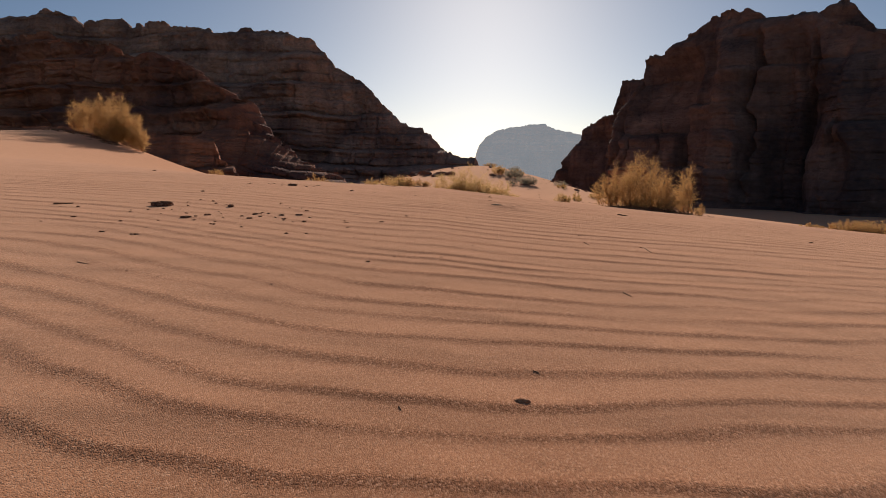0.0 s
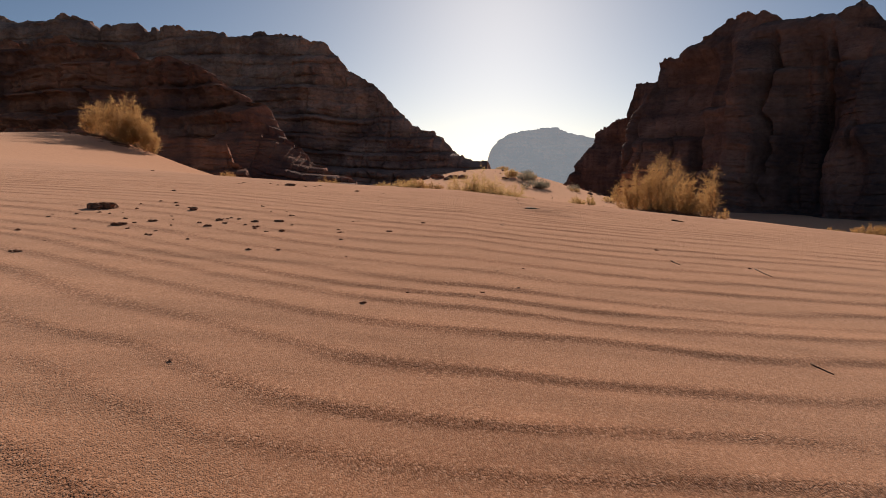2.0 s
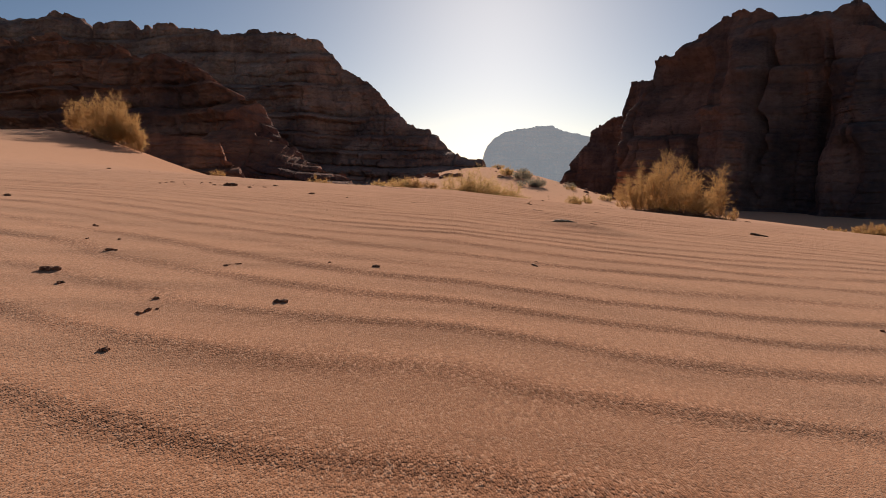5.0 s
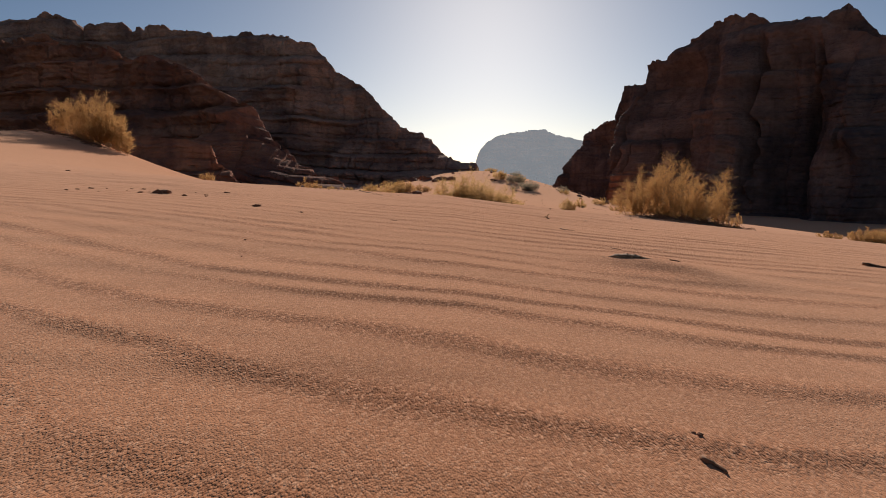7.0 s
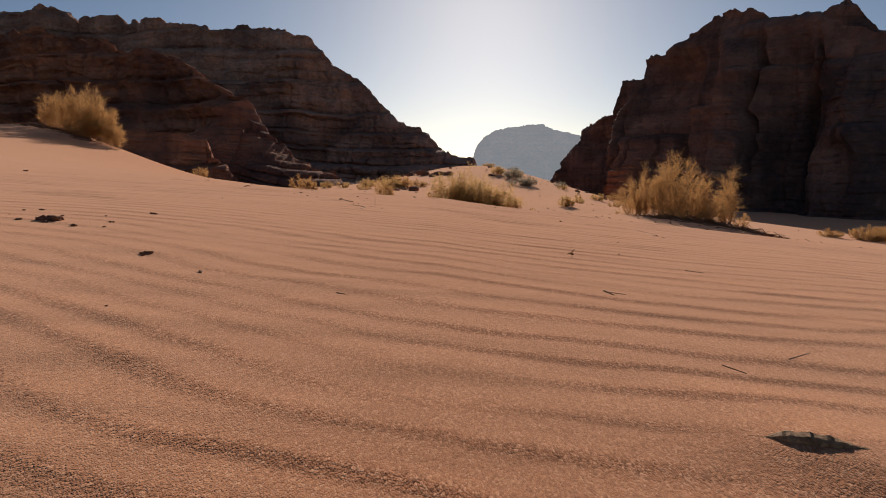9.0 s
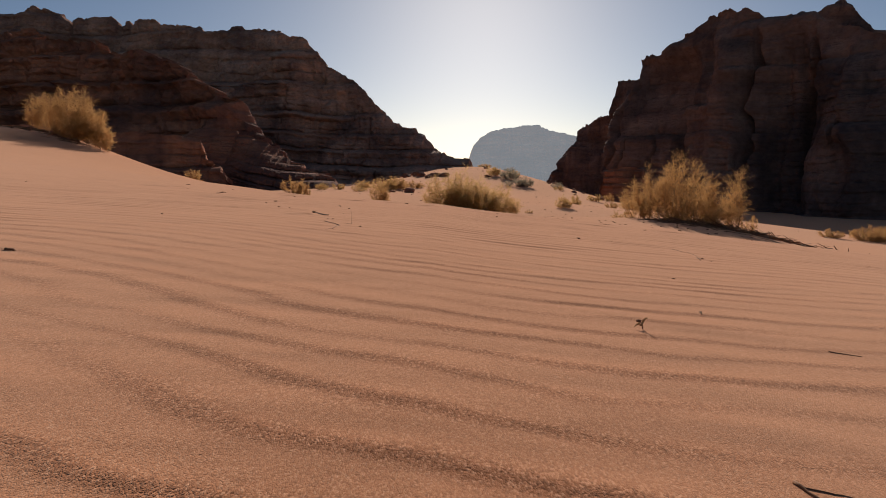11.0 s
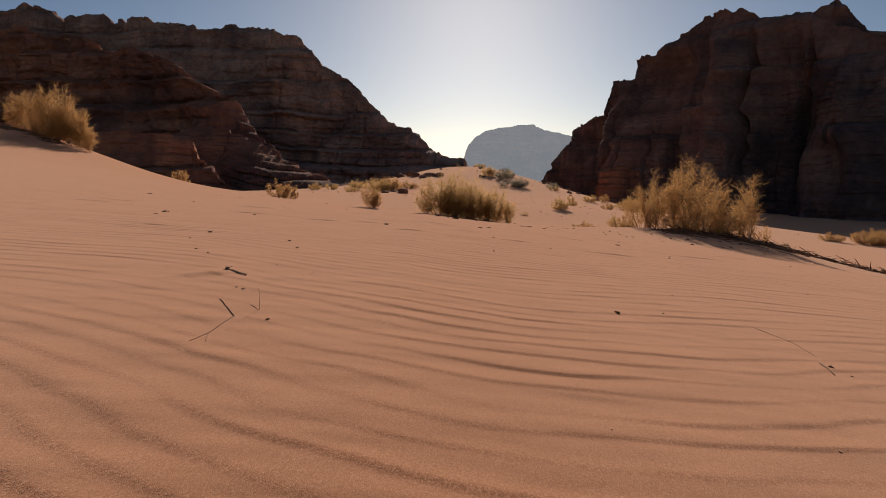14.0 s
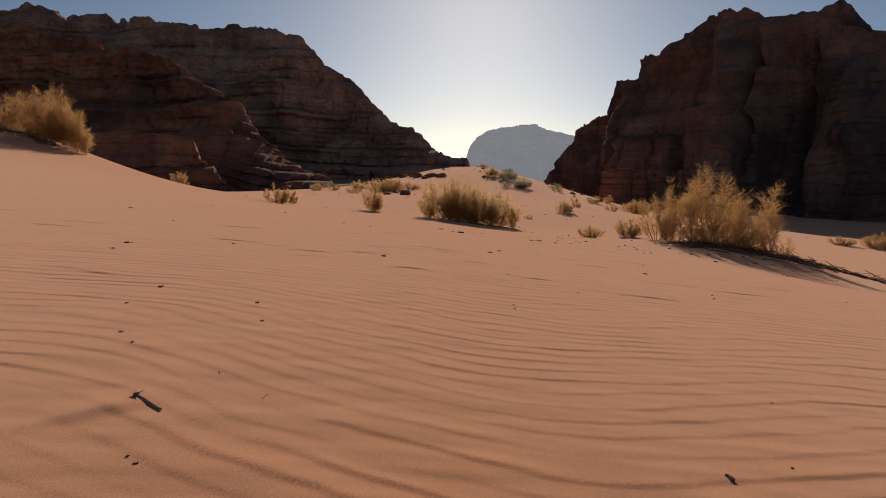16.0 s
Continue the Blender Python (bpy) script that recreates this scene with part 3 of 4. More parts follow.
def shrub(name, x, y, lobes, seed, leaf, label, stems=70, twigs=60, twig=0.0022, sink=0.03, upright=0.9):
    """A broom-like desert shrub: stems fan out from the base of each lobe and split into many fine upright twigs.
    lobes: (offset x, offset y, radius, height)."""
    rng = np.random.default_rng(seed)
    root = new(name)
    root.location = (x, y, ground_z(x, y) - sink)
    s0, s1, sr0, sr1, t0, t1, tr = [], [], [], [], [], [], []
    for ox, oy, radius, height in lobes:
        down = ground_z(x + ox, y + oy) - ground_z(x, y)
        count = max(8, int(stems * radius * (0.5 + radius)))
        for _ in range(count):
            a, spread = rng.uniform(0, 2 * math.pi), math.sqrt(rng.random())
            tip = np.array([ox + radius * spread * math.cos(a), oy + radius * spread * math.sin(a), down + height * (1 - 0.42 * spread**2) * rng.uniform(0.55, 1.0)])
            p = np.array([ox + 0.25 * radius * spread * math.cos(a), oy + 0.25 * radius * spread * math.sin(a), down])
            n, r = 5, 0.005 * (0.5 + 0.5 * height)
            mid = p + (tip - p) * 0.5 + np.array([math.cos(a), math.sin(a), -0.3]) * radius * 0.3 * spread + rng.normal(0, 0.06 * height, 3)
            chain = [p * (1 - u) ** 2 + 2 * mid * u * (1 - u) + tip * u * u + rng.normal(0, 0.022 * height, 3) * (u > 0) for u in np.linspace(0, 1, n + 1)]
            for i in range(n):
                s0.append(chain[i]); s1.append(chain[i + 1]); sr0.append(r * (1 - i / n) + 0.0012); sr1.append(r * (1 - (i + 1) / n) + 0.0012)
            for _ in range(twigs):
                u = 0.1 + 0.9 * rng.random() ** 0.8
                i = min(int(u * n), n - 1)
                at = chain[i] + (chain[i + 1] - chain[i]) * (u * n - i)
                way = rng.normal(0, 0.6, 3) + np.array([0.45 * spread * math.cos(a), 0.45 * spread * math.sin(a), upright])
                way /= np.linalg.norm(way)
                size = height * rng.uniform(0.07, 0.2)
                end = at + way * size
                t0.append(at); t1.append(end); tr.append(twig)
                for _ in range(4):
                    v = rng.uniform(0.2, 0.8)
                    w2 = way + rng.normal(0, 0.5, 3)
                    w2 /= np.linalg.norm(w2)
                    t0.append(at + way * size * v); t1.append(at + way * size * v + w2 * size * rng.uniform(0.3, 0.6)); tr.append(twig * 0.8)
    verts, faces = sticks(s0, s1, sr0, sr1)
    tagged(part("woody_stem", mesh_of("woody_stem", verts, faces, STEM), root, "brown woody stems"), kind="stuff")
    verts, faces = ribbons(t0, t1, tr, rng)
    tagged(part("foliage", mesh_of("foliage", verts, faces, leaf), root), kind="stuff")
    return tagged(root, label, "shrub", "desert shrubs")


shrub("desert_shrub", 4.35, 13.5, [(-0.05, 0, 0.3, 1.28), (-0.3, 0.1, 0.3, 1.18), (-0.6, 0.15, 0.32, 0.98), (-0.85, 0.1, 0.3, 0.72), (0.3, 0.1, 0.28, 1.05), (0.42, -0.1, 0.2, 0.8), (0.9, 0, 0.17, 1.28), (0.78, 0.1, 0.2, 0.8), (0.0, -0.3, 0.7, 0.5), (1.12, 0, 0.2, 0.42)],
      3, GOLD_LEAF, "large golden dry desert shrub on a low sand mound", stems=64, twigs=56, twig=0.0019, upright=0.65)
shrub("desert_shrub", -15.75, 30.6, [(-1.85, 0.3, 0.4, 1.62), (-1.4, 0.3, 0.45, 1.88), (-0.85, 0.25, 0.45, 1.88), (-0.35, 0.2, 0.45, 2.19), (0.1, 0.1, 0.5, 2.25), (0.55, 0, 0.5, 2.44), (0.95, -0.1, 0.45, 2.19), (1.3, -0.2, 0.4, 1.69), (1.6, -0.3, 0.28, 1.19), (0.2, -0.4, 0.9, 1.12)],
      4, GOLD_LEAF, "golden dry shrub on the crest of the tall dune", stems=40, twigs=44, twig=0.004)
shrub("desert_shrub", 1.35, 28.2, [(0, 0, 1.1, 1.75), (-1.0, 0.2, 0.85, 1.7), (1.1, 0.1, 0.9, 1.5), (-0.5, -0.3, 0.8, 1.2), (0.6, -0.3, 0.9, 1.2), (-1.5, 0, 0.5, 1.2), (1.7, 0, 0.5, 1.0), (-0.3, 0.5, 0.8, 2.0)],
      5, GREEN_LEAF, "wide olive-green desert shrub behind the dune crest", stems=26, twigs=56, twig=0.0042, upright=0.3)

# smaller shrubs of the hollow and the far slope: x, y, radius, height, tint
SMALL = [(-4.2, 21.2, 0.36, 0.55, 0), (-4.6, 24.0, 0.33, 0.6, 0), (-15.3, 87, 1.1, 1.1, 1), (-12.7, 84, 1.0, 1.0, 1), (-9.3, 82, 1.2, 1.2, 1), (-2.7, 32.4, 0.5, 1.2, 0),
         (-5.6, 67, 1.6, 1.4, 1), (-4.4, 69, 1.4, 1.6, 0), (8.7, 101, 1.3, 1.7, 1), (10.8, 97, 1.6, 1.6, 2), (11.4, 87, 1.5, 1.5, 2), (9.3, 86, 0.7, 0.9, 2),
         (7.8, 41.7, 0.6, 0.84, 1), (5.0, 36.8, 0.22, 0.25, 1), (6.2, 28.5, 0.5, 0.6, 0), (8.4, 31, 0.65, 0.95, 0), (15, 50, 0.95, 1.2, 0)]
MORE = [(19, 79, 1.0, 1.0, 1), (22.5, 85, 0.75, 1.3, 0), (14.8, 70, 0.4, 1.2, 1), (16.7, 90, 0.8, 0.8, 1), (22.5, 35, 1.0, 0.9, 0), (20.6, 35.4, 0.7, 0.5, 0), (24.6, 36, 1.2, 1.0, 0), (11.0, 148, 1.7, 0.9, 1), (13.5, 120, 1.2, 1.0, 2), (-13.7, 38.5, 0.45, 1.1, 0), (-15.3, 38.8, 0.35, 0.8, 0), (17, 64, 0.7, 0.9, 0), (20.5, 71, 0.9, 1.0, 1)]
MORE += [(24, 78, 0.9, 1.1, 0), (12.2, 58, 0.5, 0.6, 1), (17.5, 95, 1.0, 1.0, 2), (-2.6, 75, 1.2, 1.0, 0), (-7.5, 64, 0.8, 0.8, 1), (6.2, 66, 0.5, 0.5, 1), (12.3, 104, 1.1, 1.0, 1)]
for k, (x, y, radius, height, tint) in enumerate(SMALL + MORE):
    far = y > 60
    words = ("small golden dry desert shrub on sand", "low olive desert shrub on sand", "low grey-green desert shrub on sand")[tint]
    shrub("desert_shrub", x, y, [(0, 0, radius, height), (radius * 0.5, radius * 0.2, radius * 0.55, height * 0.7)], 50 + k, (GOLD_LEAF, GREEN_LEAF, GREY_LEAF)[tint], words,
          stems=22 if far else 60, twigs=18 if far else 30, twig=0.014 if far else 0.005)


# ---- small things on the sand ----
def clod(x, y, size, seed):
    """A crumbly clump of dark earth and plant litter: a few ragged lumps with bits of stalk sticking out."""
    rng = np.random.default_rng(seed)
    verts, faces, a, b, ra, rb = [], [], [], [], [], []
    big = size > 0.011
    for k in range(9 if size > 0.03 else 5 if big else 3):
        bm = bmesh.new()
        bmesh.ops.create_icosphere(bm, subdivisions=2 if big else 1, radius=1.0)
        spread = 0.0 if k == 0 else size * 0.28
        at = np.array([rng.normal(0, spread), rng.normal(0, spread), 0.0])
        r = size * rng.uniform(0.13, 0.3) if k else size * 0.27
        start = len(verts)
        for v in bm.verts:
            d = 1 + 0.5 * noise.noise(v.co * 1.4 + Vector((seed, k, 0))) + 0.45 * noise.noise(v.co * 3.5 + Vector((k, seed, 0)))
            verts.append((at[0] + r * d * v.co.x * 1.25, at[1] + r * d * v.co.y, r * (0.3 + 0.75 * d * v.co.z)))
        faces += [[start + v.index for v in f.verts] for f in bm.faces]
        bm.free()
    for _ in range(9 if big else 2):
        turn, rise, far = rng.uniform(0, 6.28), rng.uniform(0.05, 0.35), size * rng.uniform(0.3, 0.55)
        foot = np.array([rng.normal(0, 0.15), rng.normal(0, 0.15), 0.12]) * size
        a.append(foot)
        b.append(foot + far * np.array([math.cos(turn), math.sin(turn), rise]))
        ra.append(0.0003 + 0.012 * size)
        rb.append(0.0002 + 0.004 * size)
    more, quads = sticks(a, b, ra, rb)
    faces += [[len(verts) + int(n) for n in q] for q in quads]
    verts += np.asarray(more).tolist()
    ob = new("clod", mesh_of("clod", verts, faces, CLOD))
    ob.location = (x, y, ground_z(x, y))
    return tagged(ob, "dark crumbly clod with bits of dry stalk on sand", "clod", "clods on the sand")


def sand_lump(x, y, size):
    bm = bmesh.new()
    bmesh.ops.create_icosphere(bm, subdivisions=3, radius=size / 2)
    for v in bm.verts:
        d = 1 + 0.3 * noise.noise(v.co / size * 2.2) + 0.12 * noise.noise(v.co / size * 9)
        v.co = Vector((v.co.x * d * 1.15, v.co.y * d * 0.9, v.co.z * d * 0.3))
    mesh = bpy.data.meshes.new("sand_lump")
    bm.to_mesh(mesh)
    bm.free()
    mesh.materials.append(SAND)
    ob = new("sand_lump", mesh)
    ob.location = (x, y, ground_z(x, y) + 0.02 * size)
    return tagged(ob, "small caked lump of orange sand on the ripples", "lump")


CLODS = [(-0.77, 1.78, 46), (-0.6, 1.83, 22), (-0.48, 1.67, 13), (-0.38, 1.57, 10), (-0.37, 1.69, 12), (-0.61, 1.54, 18), (-0.6, 1.26, 11), (-0.88, 2.37, 14), (-0.77, 3.33, 34), (-0.32, 1.35, 8), (-0.28, 1.36, 7),
         (-0.44, 1.42, 8), (-0.114, 1.077, 8), (-0.073, 1.131, 5), (0.011, 1.146, 4), (-0.175, 1.33, 3), (0.056, 1.19, 4), (0.037, 1.287, 3), (0.076, 1.327, 4), (-0.454, 1.624, 10), (-0.351, 1.538, 6), (-0.228, 1.564, 5), (-0.23, 1.743, 5), (-0.453, 1.702, 9), (-0.312, 0.7, 3), (-0.399, 0.905, 3), (-0.459, 0.936, 3), (-0.254, 2.374, 4), (-0.302, 2.64, 3), (-0.219, 2.249, 3), (-0.015, 2.27, 2), (-0.23, 0.89, 4), (0.09, 1.88, 4), (1.34, 2.27, 12), (0.38, 1.7, 6), (0.51, 1.58, 7), (0.27, 3.36, 10), (-0.41, 2.95, 16), (-0.29, 2.83, 6), (-0.63, 3.26, 8)]
CLODS_BEYOND = [(1.575, 5.812, 8), (0.566, 4.071, 4), (0.845, 4.463, 5), (0.838, 5.318, 5), (0.287, 4.066, 3), (0.736, 6.832, 11), (0.357, 6.177, 9), (1.532, 7.178, 13), (-0.5, 5.91, 13), (0.53, 4.87, 12), (0.84, 4.52, 11), (0.51, 3.88, 7), (-0.86, 4.58, 9), (-0.22, 4.47, 9), (0.67, 4.94, 6), (-0.37, 4.78, 7), (-0.35, 4.76, 7), (-0.42, 5.66, 11),
                (-0.88, 6.1, 12), (-0.71, 5.46, 10), (-0.86, 5.8, 9), (-0.64, 5.37, 8), (1.6, 7.35, 14), (0.36, 6.25, 10), (0.4, 11.8, 60)]
for k, (x, y, size) in enumerate(CLODS + CLODS_BEYOND):
    clod(x, y, size / 1000, k)
sand_lump(0.083, 0.533, 0.013)
rng = random.Random(5)
for k in range(56):  # crumbs scattered round the largest clod
    clod(-0.62 + rng.gauss(0, 0.19), 1.64 + rng.gauss(0, 0.15), rng.uniform(0.004, 0.012), 100 + k)
for k in range(16):  # and round the second heap
    clod(-0.82 + rng.gauss(0, 0.13), 3.4 + rng.gauss(0, 0.13), rng.uniform(0.005, 0.014), 160 + k)
for k in range(46):  # crumbs along the edge of the slope between the shrubs
    u = rng.random()
    clod(0.2 + 4.6 * u + rng.gauss(0, 0.15), 12.3 - 1.0 * u + rng.gauss(0, 0.45), rng.uniform(0.012, 0.034), 260 + k)
for k in range(40):  # crumbs on the far side of the crest
    clod(rng.uniform(-3.5, 5), rng.uniform(6.5, 14), rng.uniform(0.008, 0.028), 200 + k)


def twig(points, radius, mat, label, lift=0.0, name="dry_twig"):
    """A bent dry twig lying on the sand, tapered to its tip."""
    verts, faces, n = [], [], len(points)
    rng = random.Random(n + int(points[0][1] * 100))
    fine = []
    for k in range(n - 1):
        for j in range(5):
            u = j / 5
            fine.append([points[k][0] * (1 - u) + points[k + 1][0] * u + rng.gauss(0, radius * 0.6), points[k][1] * (1 - u) + points[k + 1][1] * u + rng.gauss(0, radius * 0.6)])
    fine.append(list(points[-1]))
    for k, (x, y) in enumerate(fine):
        r = radius * (1 - 0.6 * k / len(fine)) * rng.uniform(0.85, 1.15)
        z = ground_z(x, y) + r * 0.6 + lift * math.sin(math.pi * k / (len(fine) - 1))
        a, b = fine[max(k - 1, 0)], fine[min(k + 1, len(fine) - 1)]
        tx, ty = b[0] - a[0], b[1] - a[1]
        size = math.hypot(tx, ty) or 1.0
        for j in range(6):
            w = math.pi * j / 3
            verts.append((x - ty / size * r * math.cos(w), y + tx / size * r * math.cos(w), z + r * math.sin(w)))
    for k in range(len(fine) - 1):
        for j in range(6):
            faces.append([k * 6 + j, k * 6 + (j + 1) % 6, k * 6 + 6 + (j + 1) % 6, k * 6 + 6 + j])
    faces += [list(range(5, -1, -1)), list(range(len(verts) - 6, len(verts)))]
    return tagged(new(name, mesh_of(name, verts, faces, mat, True)), label, "twig", "twigs on the sand")


DARK_WORDS, PALE_WORDS = "thin dark dry twig lying on the sand", "pale bleached twig lying on the sand"
twig([(-1.03, 1.70), (-1.0, 1.74)], 0.003, DARK_TWIG, DARK_WORDS)
twig([(0.305, 1.01), (0.312, 0.985)], 0.001, DARK_TWIG, DARK_WORDS)
twig([(0.52, 1.58), (0.512, 1.5)], 0.0015, DARK_TWIG, DARK_WORDS)
twig([(0.365, 1.565), (0.368, 1.53)], 0.0012, DARK_TWIG, DARK_WORDS)
twig([(0.80, 2.845), (0.84, 2.835)], 0.004, DARK_TWIG, DARK_WORDS)
twig([(0.222, 2.92), (0.228, 2.89)], 0.0012, DARK_TWIG, DARK_WORDS)
twig([(0.324, 2.646), (0.367, 2.685)], 0.0004, PALE_TWIG, PALE_WORDS)
twig([(-0.358, 4.635), (-0.284, 4.487), (-0.285, 4.358), (-0.295, 4.301)], 0.001, DARK_TWIG, "long bent dark twig lying on the sand")
twig([(-0.286, 4.36), (-0.272, 4.305)], 0.0006, DARK_TWIG, DARK_WORDS)
twig([(-0.283, 4.594), (-0.257, 4.55)], 0.0007, DARK_TWIG, DARK_WORDS)
twig([(-0.377, 5.185), (-0.37, 5.17)], 0.0012, DARK_TWIG, DARK_WORDS)
twig([(-0.245, 5.067), (-0.25, 5.035)], 0.0008, DARK_TWIG, DARK_WORDS)
twig([(0.875, 4.88), (0.887, 4.74)], 0.0007, DARK_TWIG, DARK_WORDS)
twig([(0.84, 4.56), (0.81, 4.46)], 0.0019, DARK_TWIG, DARK_WORDS)
twig([(0.9, 4.79), (0.86, 4.57)], 0.0006, DARK_TWIG, DARK_WORDS)
twig([(0.4, 3.48), (0.394, 3.46)], 0.0012, DARK_TWIG, DARK_WORDS)
twig([(0.083, 1.859), (0.087, 1.848)], 0.0012, DARK_TWIG, "curled dark dry leaf stalk on the sand")
twig([(0.279, 2.447), (0.292, 2.452), (0.284, 2.428)], 0.0011, DARK_TWIG, "bent dark twig half buried beside the bark")
twig([(0.103, 0.607), (0.108, 0.603)], 0.0006, DARK_TWIG, DARK_WORDS)
twig([(-0.022, 0.499), (-0.02, 0.494)], 0.0007, DARK_TWIG, DARK_WORDS)


twig([(-0.292, 2.84), (-0.285, 2.825)], 0.0012, DARK_TWIG, DARK_WORDS)
twig([(-0.112, 2.75), (-0.1, 2.745)], 0.0006, DARK_TWIG, DARK_WORDS)
twig([(0.225, 2.915), (0.25, 2.908)], 0.0006, DARK_TWIG, DARK_WORDS)
twig([(0.48, 3.3), (0.515, 3.292)], 0.0007, DARK_TWIG, DARK_WORDS)
twig([(0.242, 2.6), (0.252, 2.578)], 0.0006, DARK_TWIG, DARK_WORDS)
twig([(-0.56, 0.985), (-0.535, 0.972)], 0.0006, DARK_TWIG, DARK_WORDS)


def forked_twig(x0, y0, x1, y1):
    """A weathered forked stick lying on its drift of sand: two prongs side by side, joined at a knotted end."""
    root = new("forked_twig")
    z = ground_z(x0, y0)
    root.location = (x0, y0, z)
    dx, dy = x1 - x0, y1 - y0
    rng = random.Random(12)
    for name, lift, off, r, mat in (("prong", 0.0014, 0.001, 0.0016, PALE_TWIG), ("prong", 0.0005, -0.0012, 0.0012, PALE_TWIG)):
        a = []
        for k in range(7):
            u = k / 6
            point = (dx * u + rng.gauss(0, 0.0006), dy * u + off * math.sin(math.pi * min(1.0, 0.2 + u)), ground_z(x0 + dx * u, y0 + dy * u) - z + 0.6 * r + lift * u)
            a.append(point)
        b = a[1:] + [(a[-1][0] + 0.04 * dx, a[-1][1] + 0.02 * dy, a[-1][2] + 0.001)]
        verts, faces = sticks(a, b, r, r * 0.9)
        part(name, mesh_of(name, verts, faces, mat), root)
    bm = bmesh.new()
    bmesh.ops.create_icosphere(bm, subdivisions=2, radius=0.0042)
    for v in bm.verts:
        d = 1 + 0.6 * noise.noise(v.co * 420)
        v.co = Vector((v.co.x * d * 1.5, v.co.y * d, v.co.z * d * 0.8 + 0.003))
    knot = bpy.data.meshes.new("knot")
    bm.to_mesh(knot)
    bm.free()
    knot.materials.append(BARK)
    part("knot", knot, root, "dark knotted end")
    verts, faces = sticks([(0, 0, 0.003), (0, 0, 0.003)], [(-0.006, 0.006, 0.009), (0.012, 0.004, 0.0085)], 0.001, 0.0005)
    part("spur", mesh_of("spur", verts, faces, PALE_TWIG), root, "bleached broken side shoots")
    return tagged(root, "weathered forked stick lying on a drift of sand", "twig", "twigs on the sand")


def stalk(x, y):
    """A thin dry stalk standing in the sand, bent near its tip."""
    verts, faces = sticks([(0, 0, -0.006), (0.001, 0, 0.016), (0.002, 0.001, 0.03)], [(0.001, 0, 0.016), (0.002, 0.001, 0.03), (-0.001, 0.002, 0.041)], [0.0007, 0.0006, 0.0005], [0.0006, 0.0005, 0.0003])
    ob = new("dry_stalk", mesh_of("dry_stalk", verts, faces, PALE_TWIG))
    ob.location = (x, y, ground_z(x, y))
    return tagged(ob, "thin pale dry stalk standing in the sand", "stalk")


stalk(-0.257, 4.555)
forked_twig(-0.462, 5.009, -0.4, 4.96)


def bark_flake(x0, y0, x1, y1):
    """A dark flake of bark, half buried: a splintered tip, a thick split body, and an end that dips into the sand."""
    rng = np.random.default_rng(88)
    verts, faces, n = [], [], 30
    for k in range(n + 1):
        u = k / n
        x, y = x0 + (x1 - x0) * u, y0 + (y1 - y0) * u
        body = float(ease(0.12, 0.36, np.array([u]))[0]) * (1 - 0.75 * float(ease(0.62, 1.0, np.array([u]))[0]))
        high, deep = 0.0005 + 0.0052 * body, 0.0006 + 0.0062 * body
        ragged = rng.normal(0, 0.0004, 6) * body
        low = ground_z(x, y) - 0.0015 + 0.0012 * (1 - body) * (1 - u)
        for m, (a, b) in enumerate(((-1.0, 0.0), (-0.95, 0.62), (-0.55, 0.9), (0.3, 1.0), (0.9, 0.75), (1.0, 0.0))):
            verts.append((x, y + deep * a + ragged[m], low + high * b + ragged[5 - m]))
    for k in range(n):
        for m in range(5):
            faces.append([k * 6 + m, k * 6 + m + 1, k * 6 + m + 7, k * 6 + m + 6])
    faces += [list(range(5, -1, -1)), list(range(len(verts) - 6, len(verts)))]
    tagged(new("bark_flake", mesh_of("bark_flake", verts, faces, BARK)), "dark splintered flake of bark half buried in sand", "bark")


bark_flake(0.186, 2.44, 0.248, 2.424)


def litter(x, y, long, wide, turn, count, seed, label, stout=1.0):
    """A trail of dead, broken branches heaped on the sand."""
    rng = np.random.default_rng(seed)
    a, b, r = [], [], []
    for _ in range(count):
        u, v = rng.uniform(-0.5, 0.5) * long, rng.normal(0, 0.3) * wide
        px, py = x + u * math.cos(turn) - v * math.sin(turn), y + u * math.sin(turn) + v * math.cos(turn)
        way, size = rng.uniform(0, 6.28), rng.uniform(0.08, 0.45)
        qx, qy = px + size * math.cos(way), py + size * math.sin(way)
        a.append((px, py, ground_z(px, py) + 0.004)); b.append((qx, qy, ground_z(qx, qy) + 0.004 + max(0, rng.normal(0, 0.05)))); r.append(stout * rng.uniform(0.003, 0.011))
    verts, faces = sticks(a, b, r, np.array(r) * 0.5)
    return tagged(new("dead_branches", mesh_of("dead_branches", verts, faces, DARK_TWIG)), label, "branches", kind="stuff")


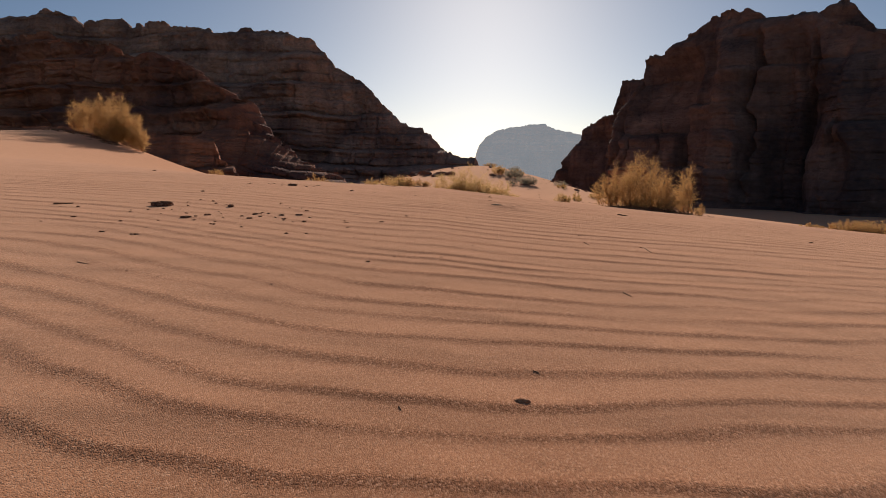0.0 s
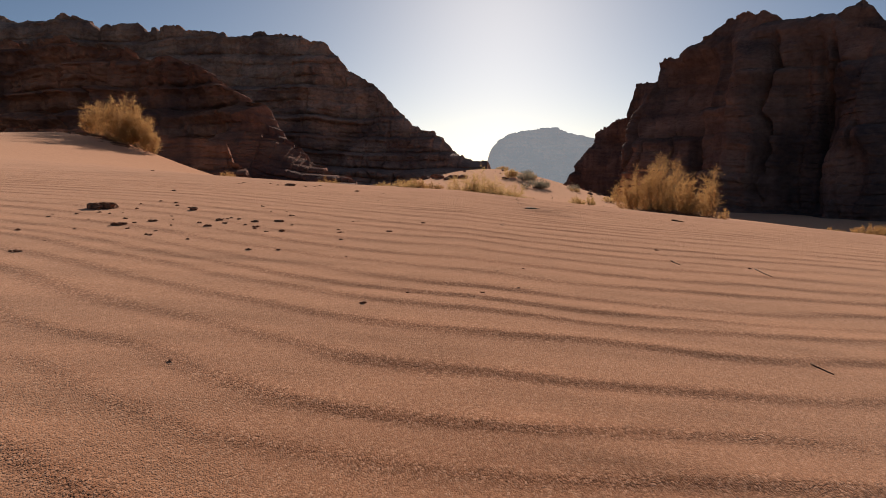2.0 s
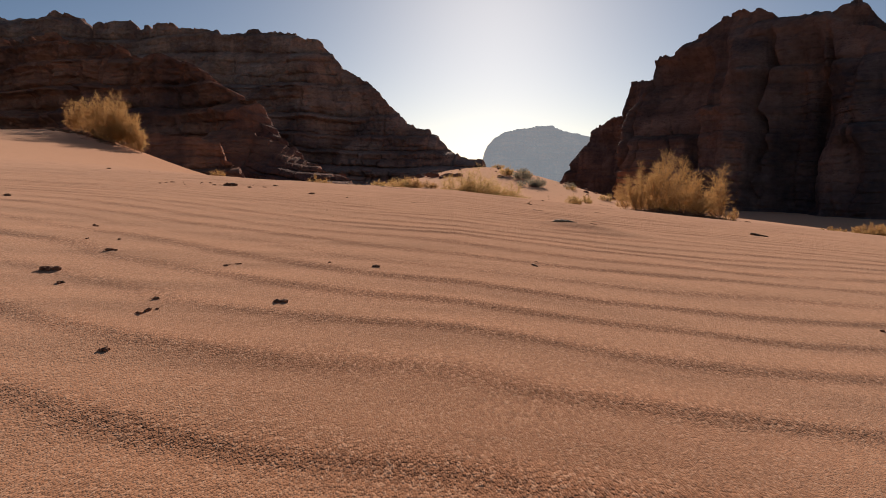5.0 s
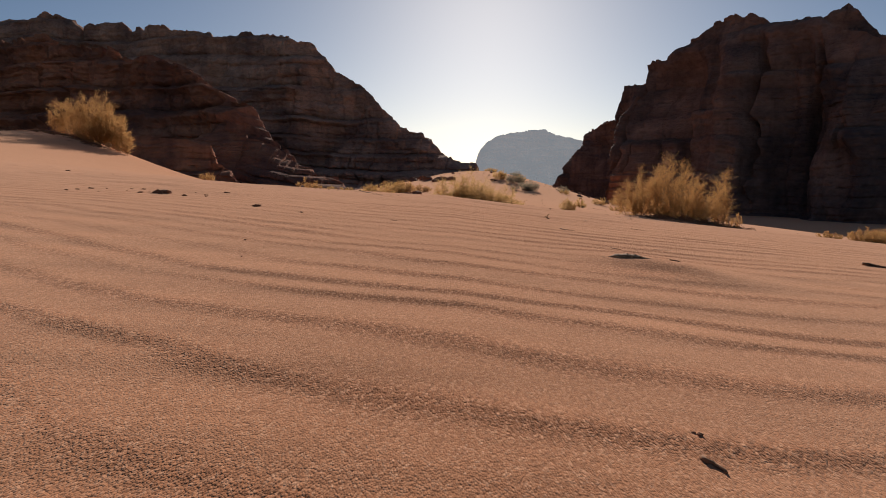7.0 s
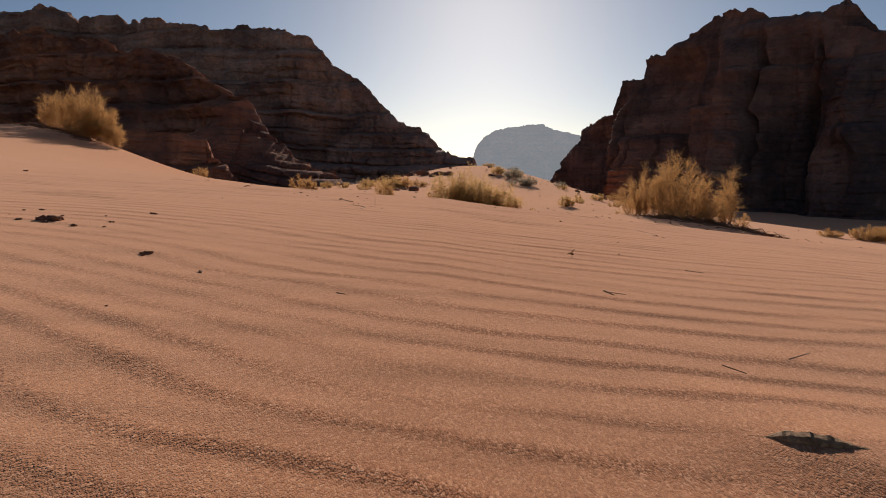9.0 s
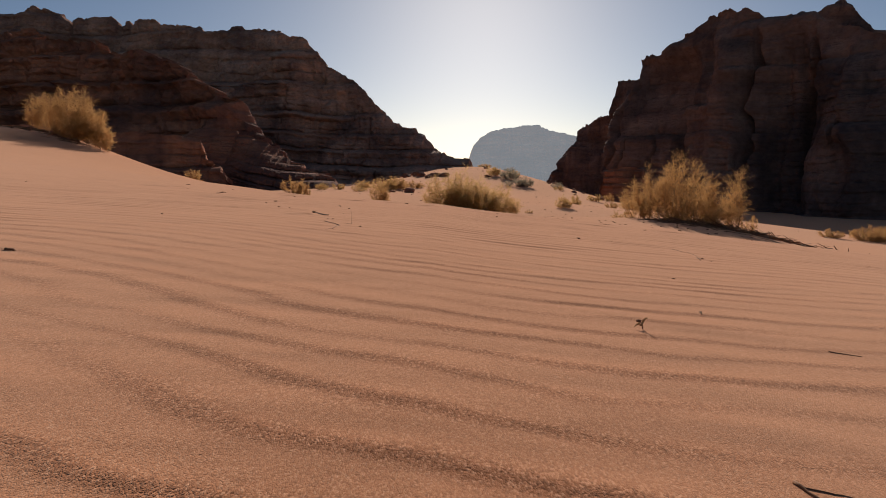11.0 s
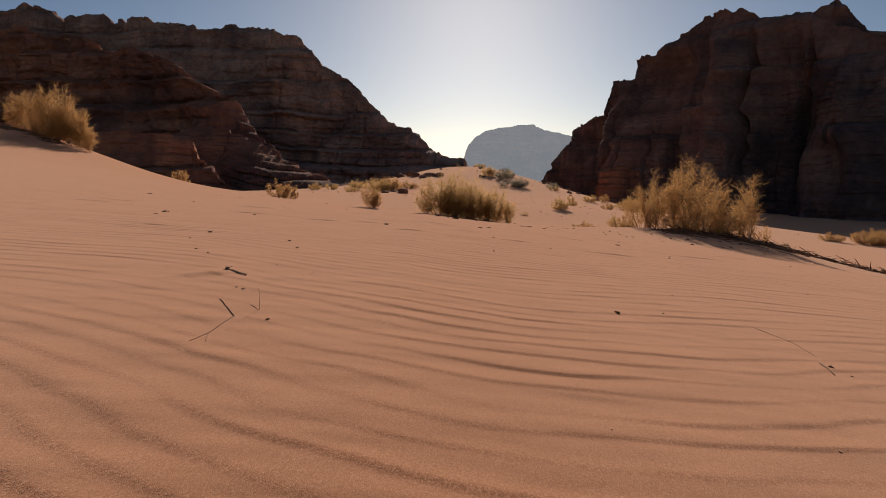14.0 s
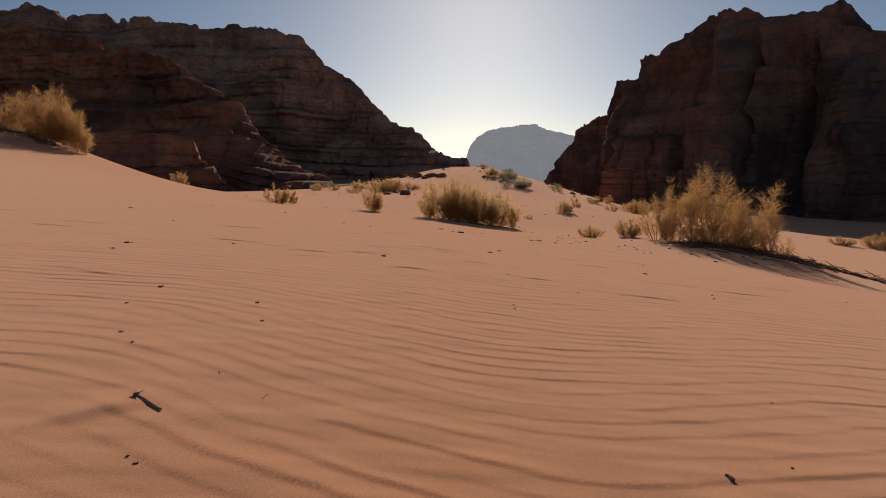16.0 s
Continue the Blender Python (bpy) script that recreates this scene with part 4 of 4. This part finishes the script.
def sprig(x, y):
    """A dry sprig standing in the sand: a short stem and a fan of curled leaves."""
    root = new("dry_sprig")
    z = ground_z(x, y)
    root.location = (x, y, z)
    verts, faces = sticks([(0, 0, -0.004), (0.0006, 0, 0.004)], [(0.0006, 0, 0.004), (-0.0009, 0, 0.008)], [0.0009, 0.0007], [0.0007, 0.0006])
    part("stem", mesh_of("stem", verts, faces, DARK_TWIG), root)
    for k in range(5):
        verts, faces = [], []
        turn = -2.6 + 0.42 * k
        for n in range(8):
            u = n / 7
            out, up = 0.0115 * u, 0.004 + 0.0026 * k * u + 0.0026 * math.sin(2.6 * u) - 0.002 * u * u
            wide = 0.002 * math.sin(math.pi * (0.12 + 0.85 * u))
            for side, dip in ((-1, 0.0006), (0, -0.0008), (1, 0.0006)):
                verts.append((out * math.cos(turn) * 0.9 - 0.001, 0.25 * out * math.sin(turn) + side * wide, up + dip + 0.4 * side * wide))
        for n in range(7):
            for m in range(2):
                faces.append([n * 3 + m, n * 3 + m + 1, n * 3 + m + 4, n * 3 + m + 3])
        part("leaf", mesh_of("leaf", verts, faces, DRY_LEAF, True), root)
    return tagged(root, "small curled brown dry sprig standing in the sand", "sprig")


sprig(0.260, 3.315)


def boulder(x, y, size, seed):
    """A weathered angular block of sandstone, settled into the sand."""
    rng = np.random.default_rng(seed)
    bm = bmesh.new()
    bmesh.ops.create_icosphere(bm, subdivisions=2, radius=size / 2)
    wide, flat = rng.uniform(0.8, 1.7), rng.uniform(0.4, 0.75)
    for v in bm.verts:
        d = 1 + 0.5 * noise.noise(v.co / size * 1.9 + Vector((seed, 3, 0))) + 0.25 * noise.noise(v.co / size * 5 + Vector((0, seed, 1)))
        v.co = Vector((v.co.x * d * wide, v.co.y * d, v.co.z * d * flat))
    mesh = bpy.data.meshes.new("boulder")
    bm.to_mesh(mesh)
    bm.free()
    mesh.materials.append(ROCK)
    ob = new("boulder", mesh)
    ob.location = (x, y, ground_z(x, y) + size * flat * 0.15)
    ob.rotation_euler = (rng.uniform(-0.2, 0.2), rng.uniform(-0.2, 0.2), rng.uniform(0, 6.28))
    return tagged(ob, "weathered brown sandstone boulder half sunk in sand", "boulder", "boulders below the cliffs")


rng = random.Random(9)
for k in range(26):  # along the foot of the long cliff
    boulder(rng.uniform(-22, 2), rng.uniform(98, 125), rng.uniform(0.5, 1.8), 300 + k)
for k in range(16):  # on the saddle
    boulder(rng.uniform(6, 26), rng.uniform(85, 125), rng.uniform(0.3, 0.9), 340 + k)
for k in range(12):  # at the foot of the tall massif
    boulder(rng.uniform(22, 38), rng.uniform(110, 170), rng.uniform(0.8, 2.6), 360 + k)
for k in range(9):  # near the shrubs of the hollow
    boulder(rng.uniform(-7, -2), rng.uniform(55, 75), rng.uniform(0.3, 0.8), 380 + k)


litter(5.7, 12.9, 2.6, 0.6, -0.25, 380, 1, "grey broken branches strewn beside the large shrub")
litter(4.6, 12.8, 2.0, 0.7, -0.1, 420, 2, "broken twigs strewn under the large shrub")
litter(-16.6, 29.8, 3.2, 1.0, -0.1, 190, 3, "broken branches strewn under the shrub on the tall dune", 2.2)
litter(1.5, 27.4, 2.6, 0.5, 0.0, 50, 4, "broken twigs strewn below the olive shrub", 1.8)
litter(6.7, 12.5, 2.6, 0.4, -0.3, 160, 5, "trail of dead branches on the sand beyond the large shrub", 1.5)


def gravel():
    """Stones too small to count, strewn over the hollow and the far slope."""
    rng = np.random.default_rng(77)
    verts, faces = [], []
    shape = np.array([(1, 0, 0), (0, 1, 0), (-1, 0, 0), (0, -1, 0), (0, 0, 0.8), (0, 0, -0.8)])
    sides = [(0, 1, 4), (1, 2, 4), (2, 3, 4), (3, 0, 4), (1, 0, 5), (2, 1, 5), (3, 2, 5), (0, 3, 5)]
    for _ in range(520):
        y = rng.uniform(24, 130)
        x = rng.normal(0.09 * y, 0.16 * y)
        size = rng.uniform(0.015, 0.06) * (0.5 + y / 60)
        turn = rng.uniform(0, 6.28)
        c, s_ = math.cos(turn), math.sin(turn)
        p = shape * size * rng.uniform(0.5, 1.2, (6, 3))
        q = np.stack([p[:, 0] * c - p[:, 1] * s_ + x, p[:, 0] * s_ + p[:, 1] * c + y, p[:, 2] + ground_z(x, y)], 1)
        faces += [[len(verts) + k for k in f] for f in sides]
        verts += q.tolist()
    tagged(new("gravel", mesh_of("gravel", verts, faces, CLOD)), "small dark stones strewn over the sand of the hollow", "gravel", kind="stuff")



gravel()
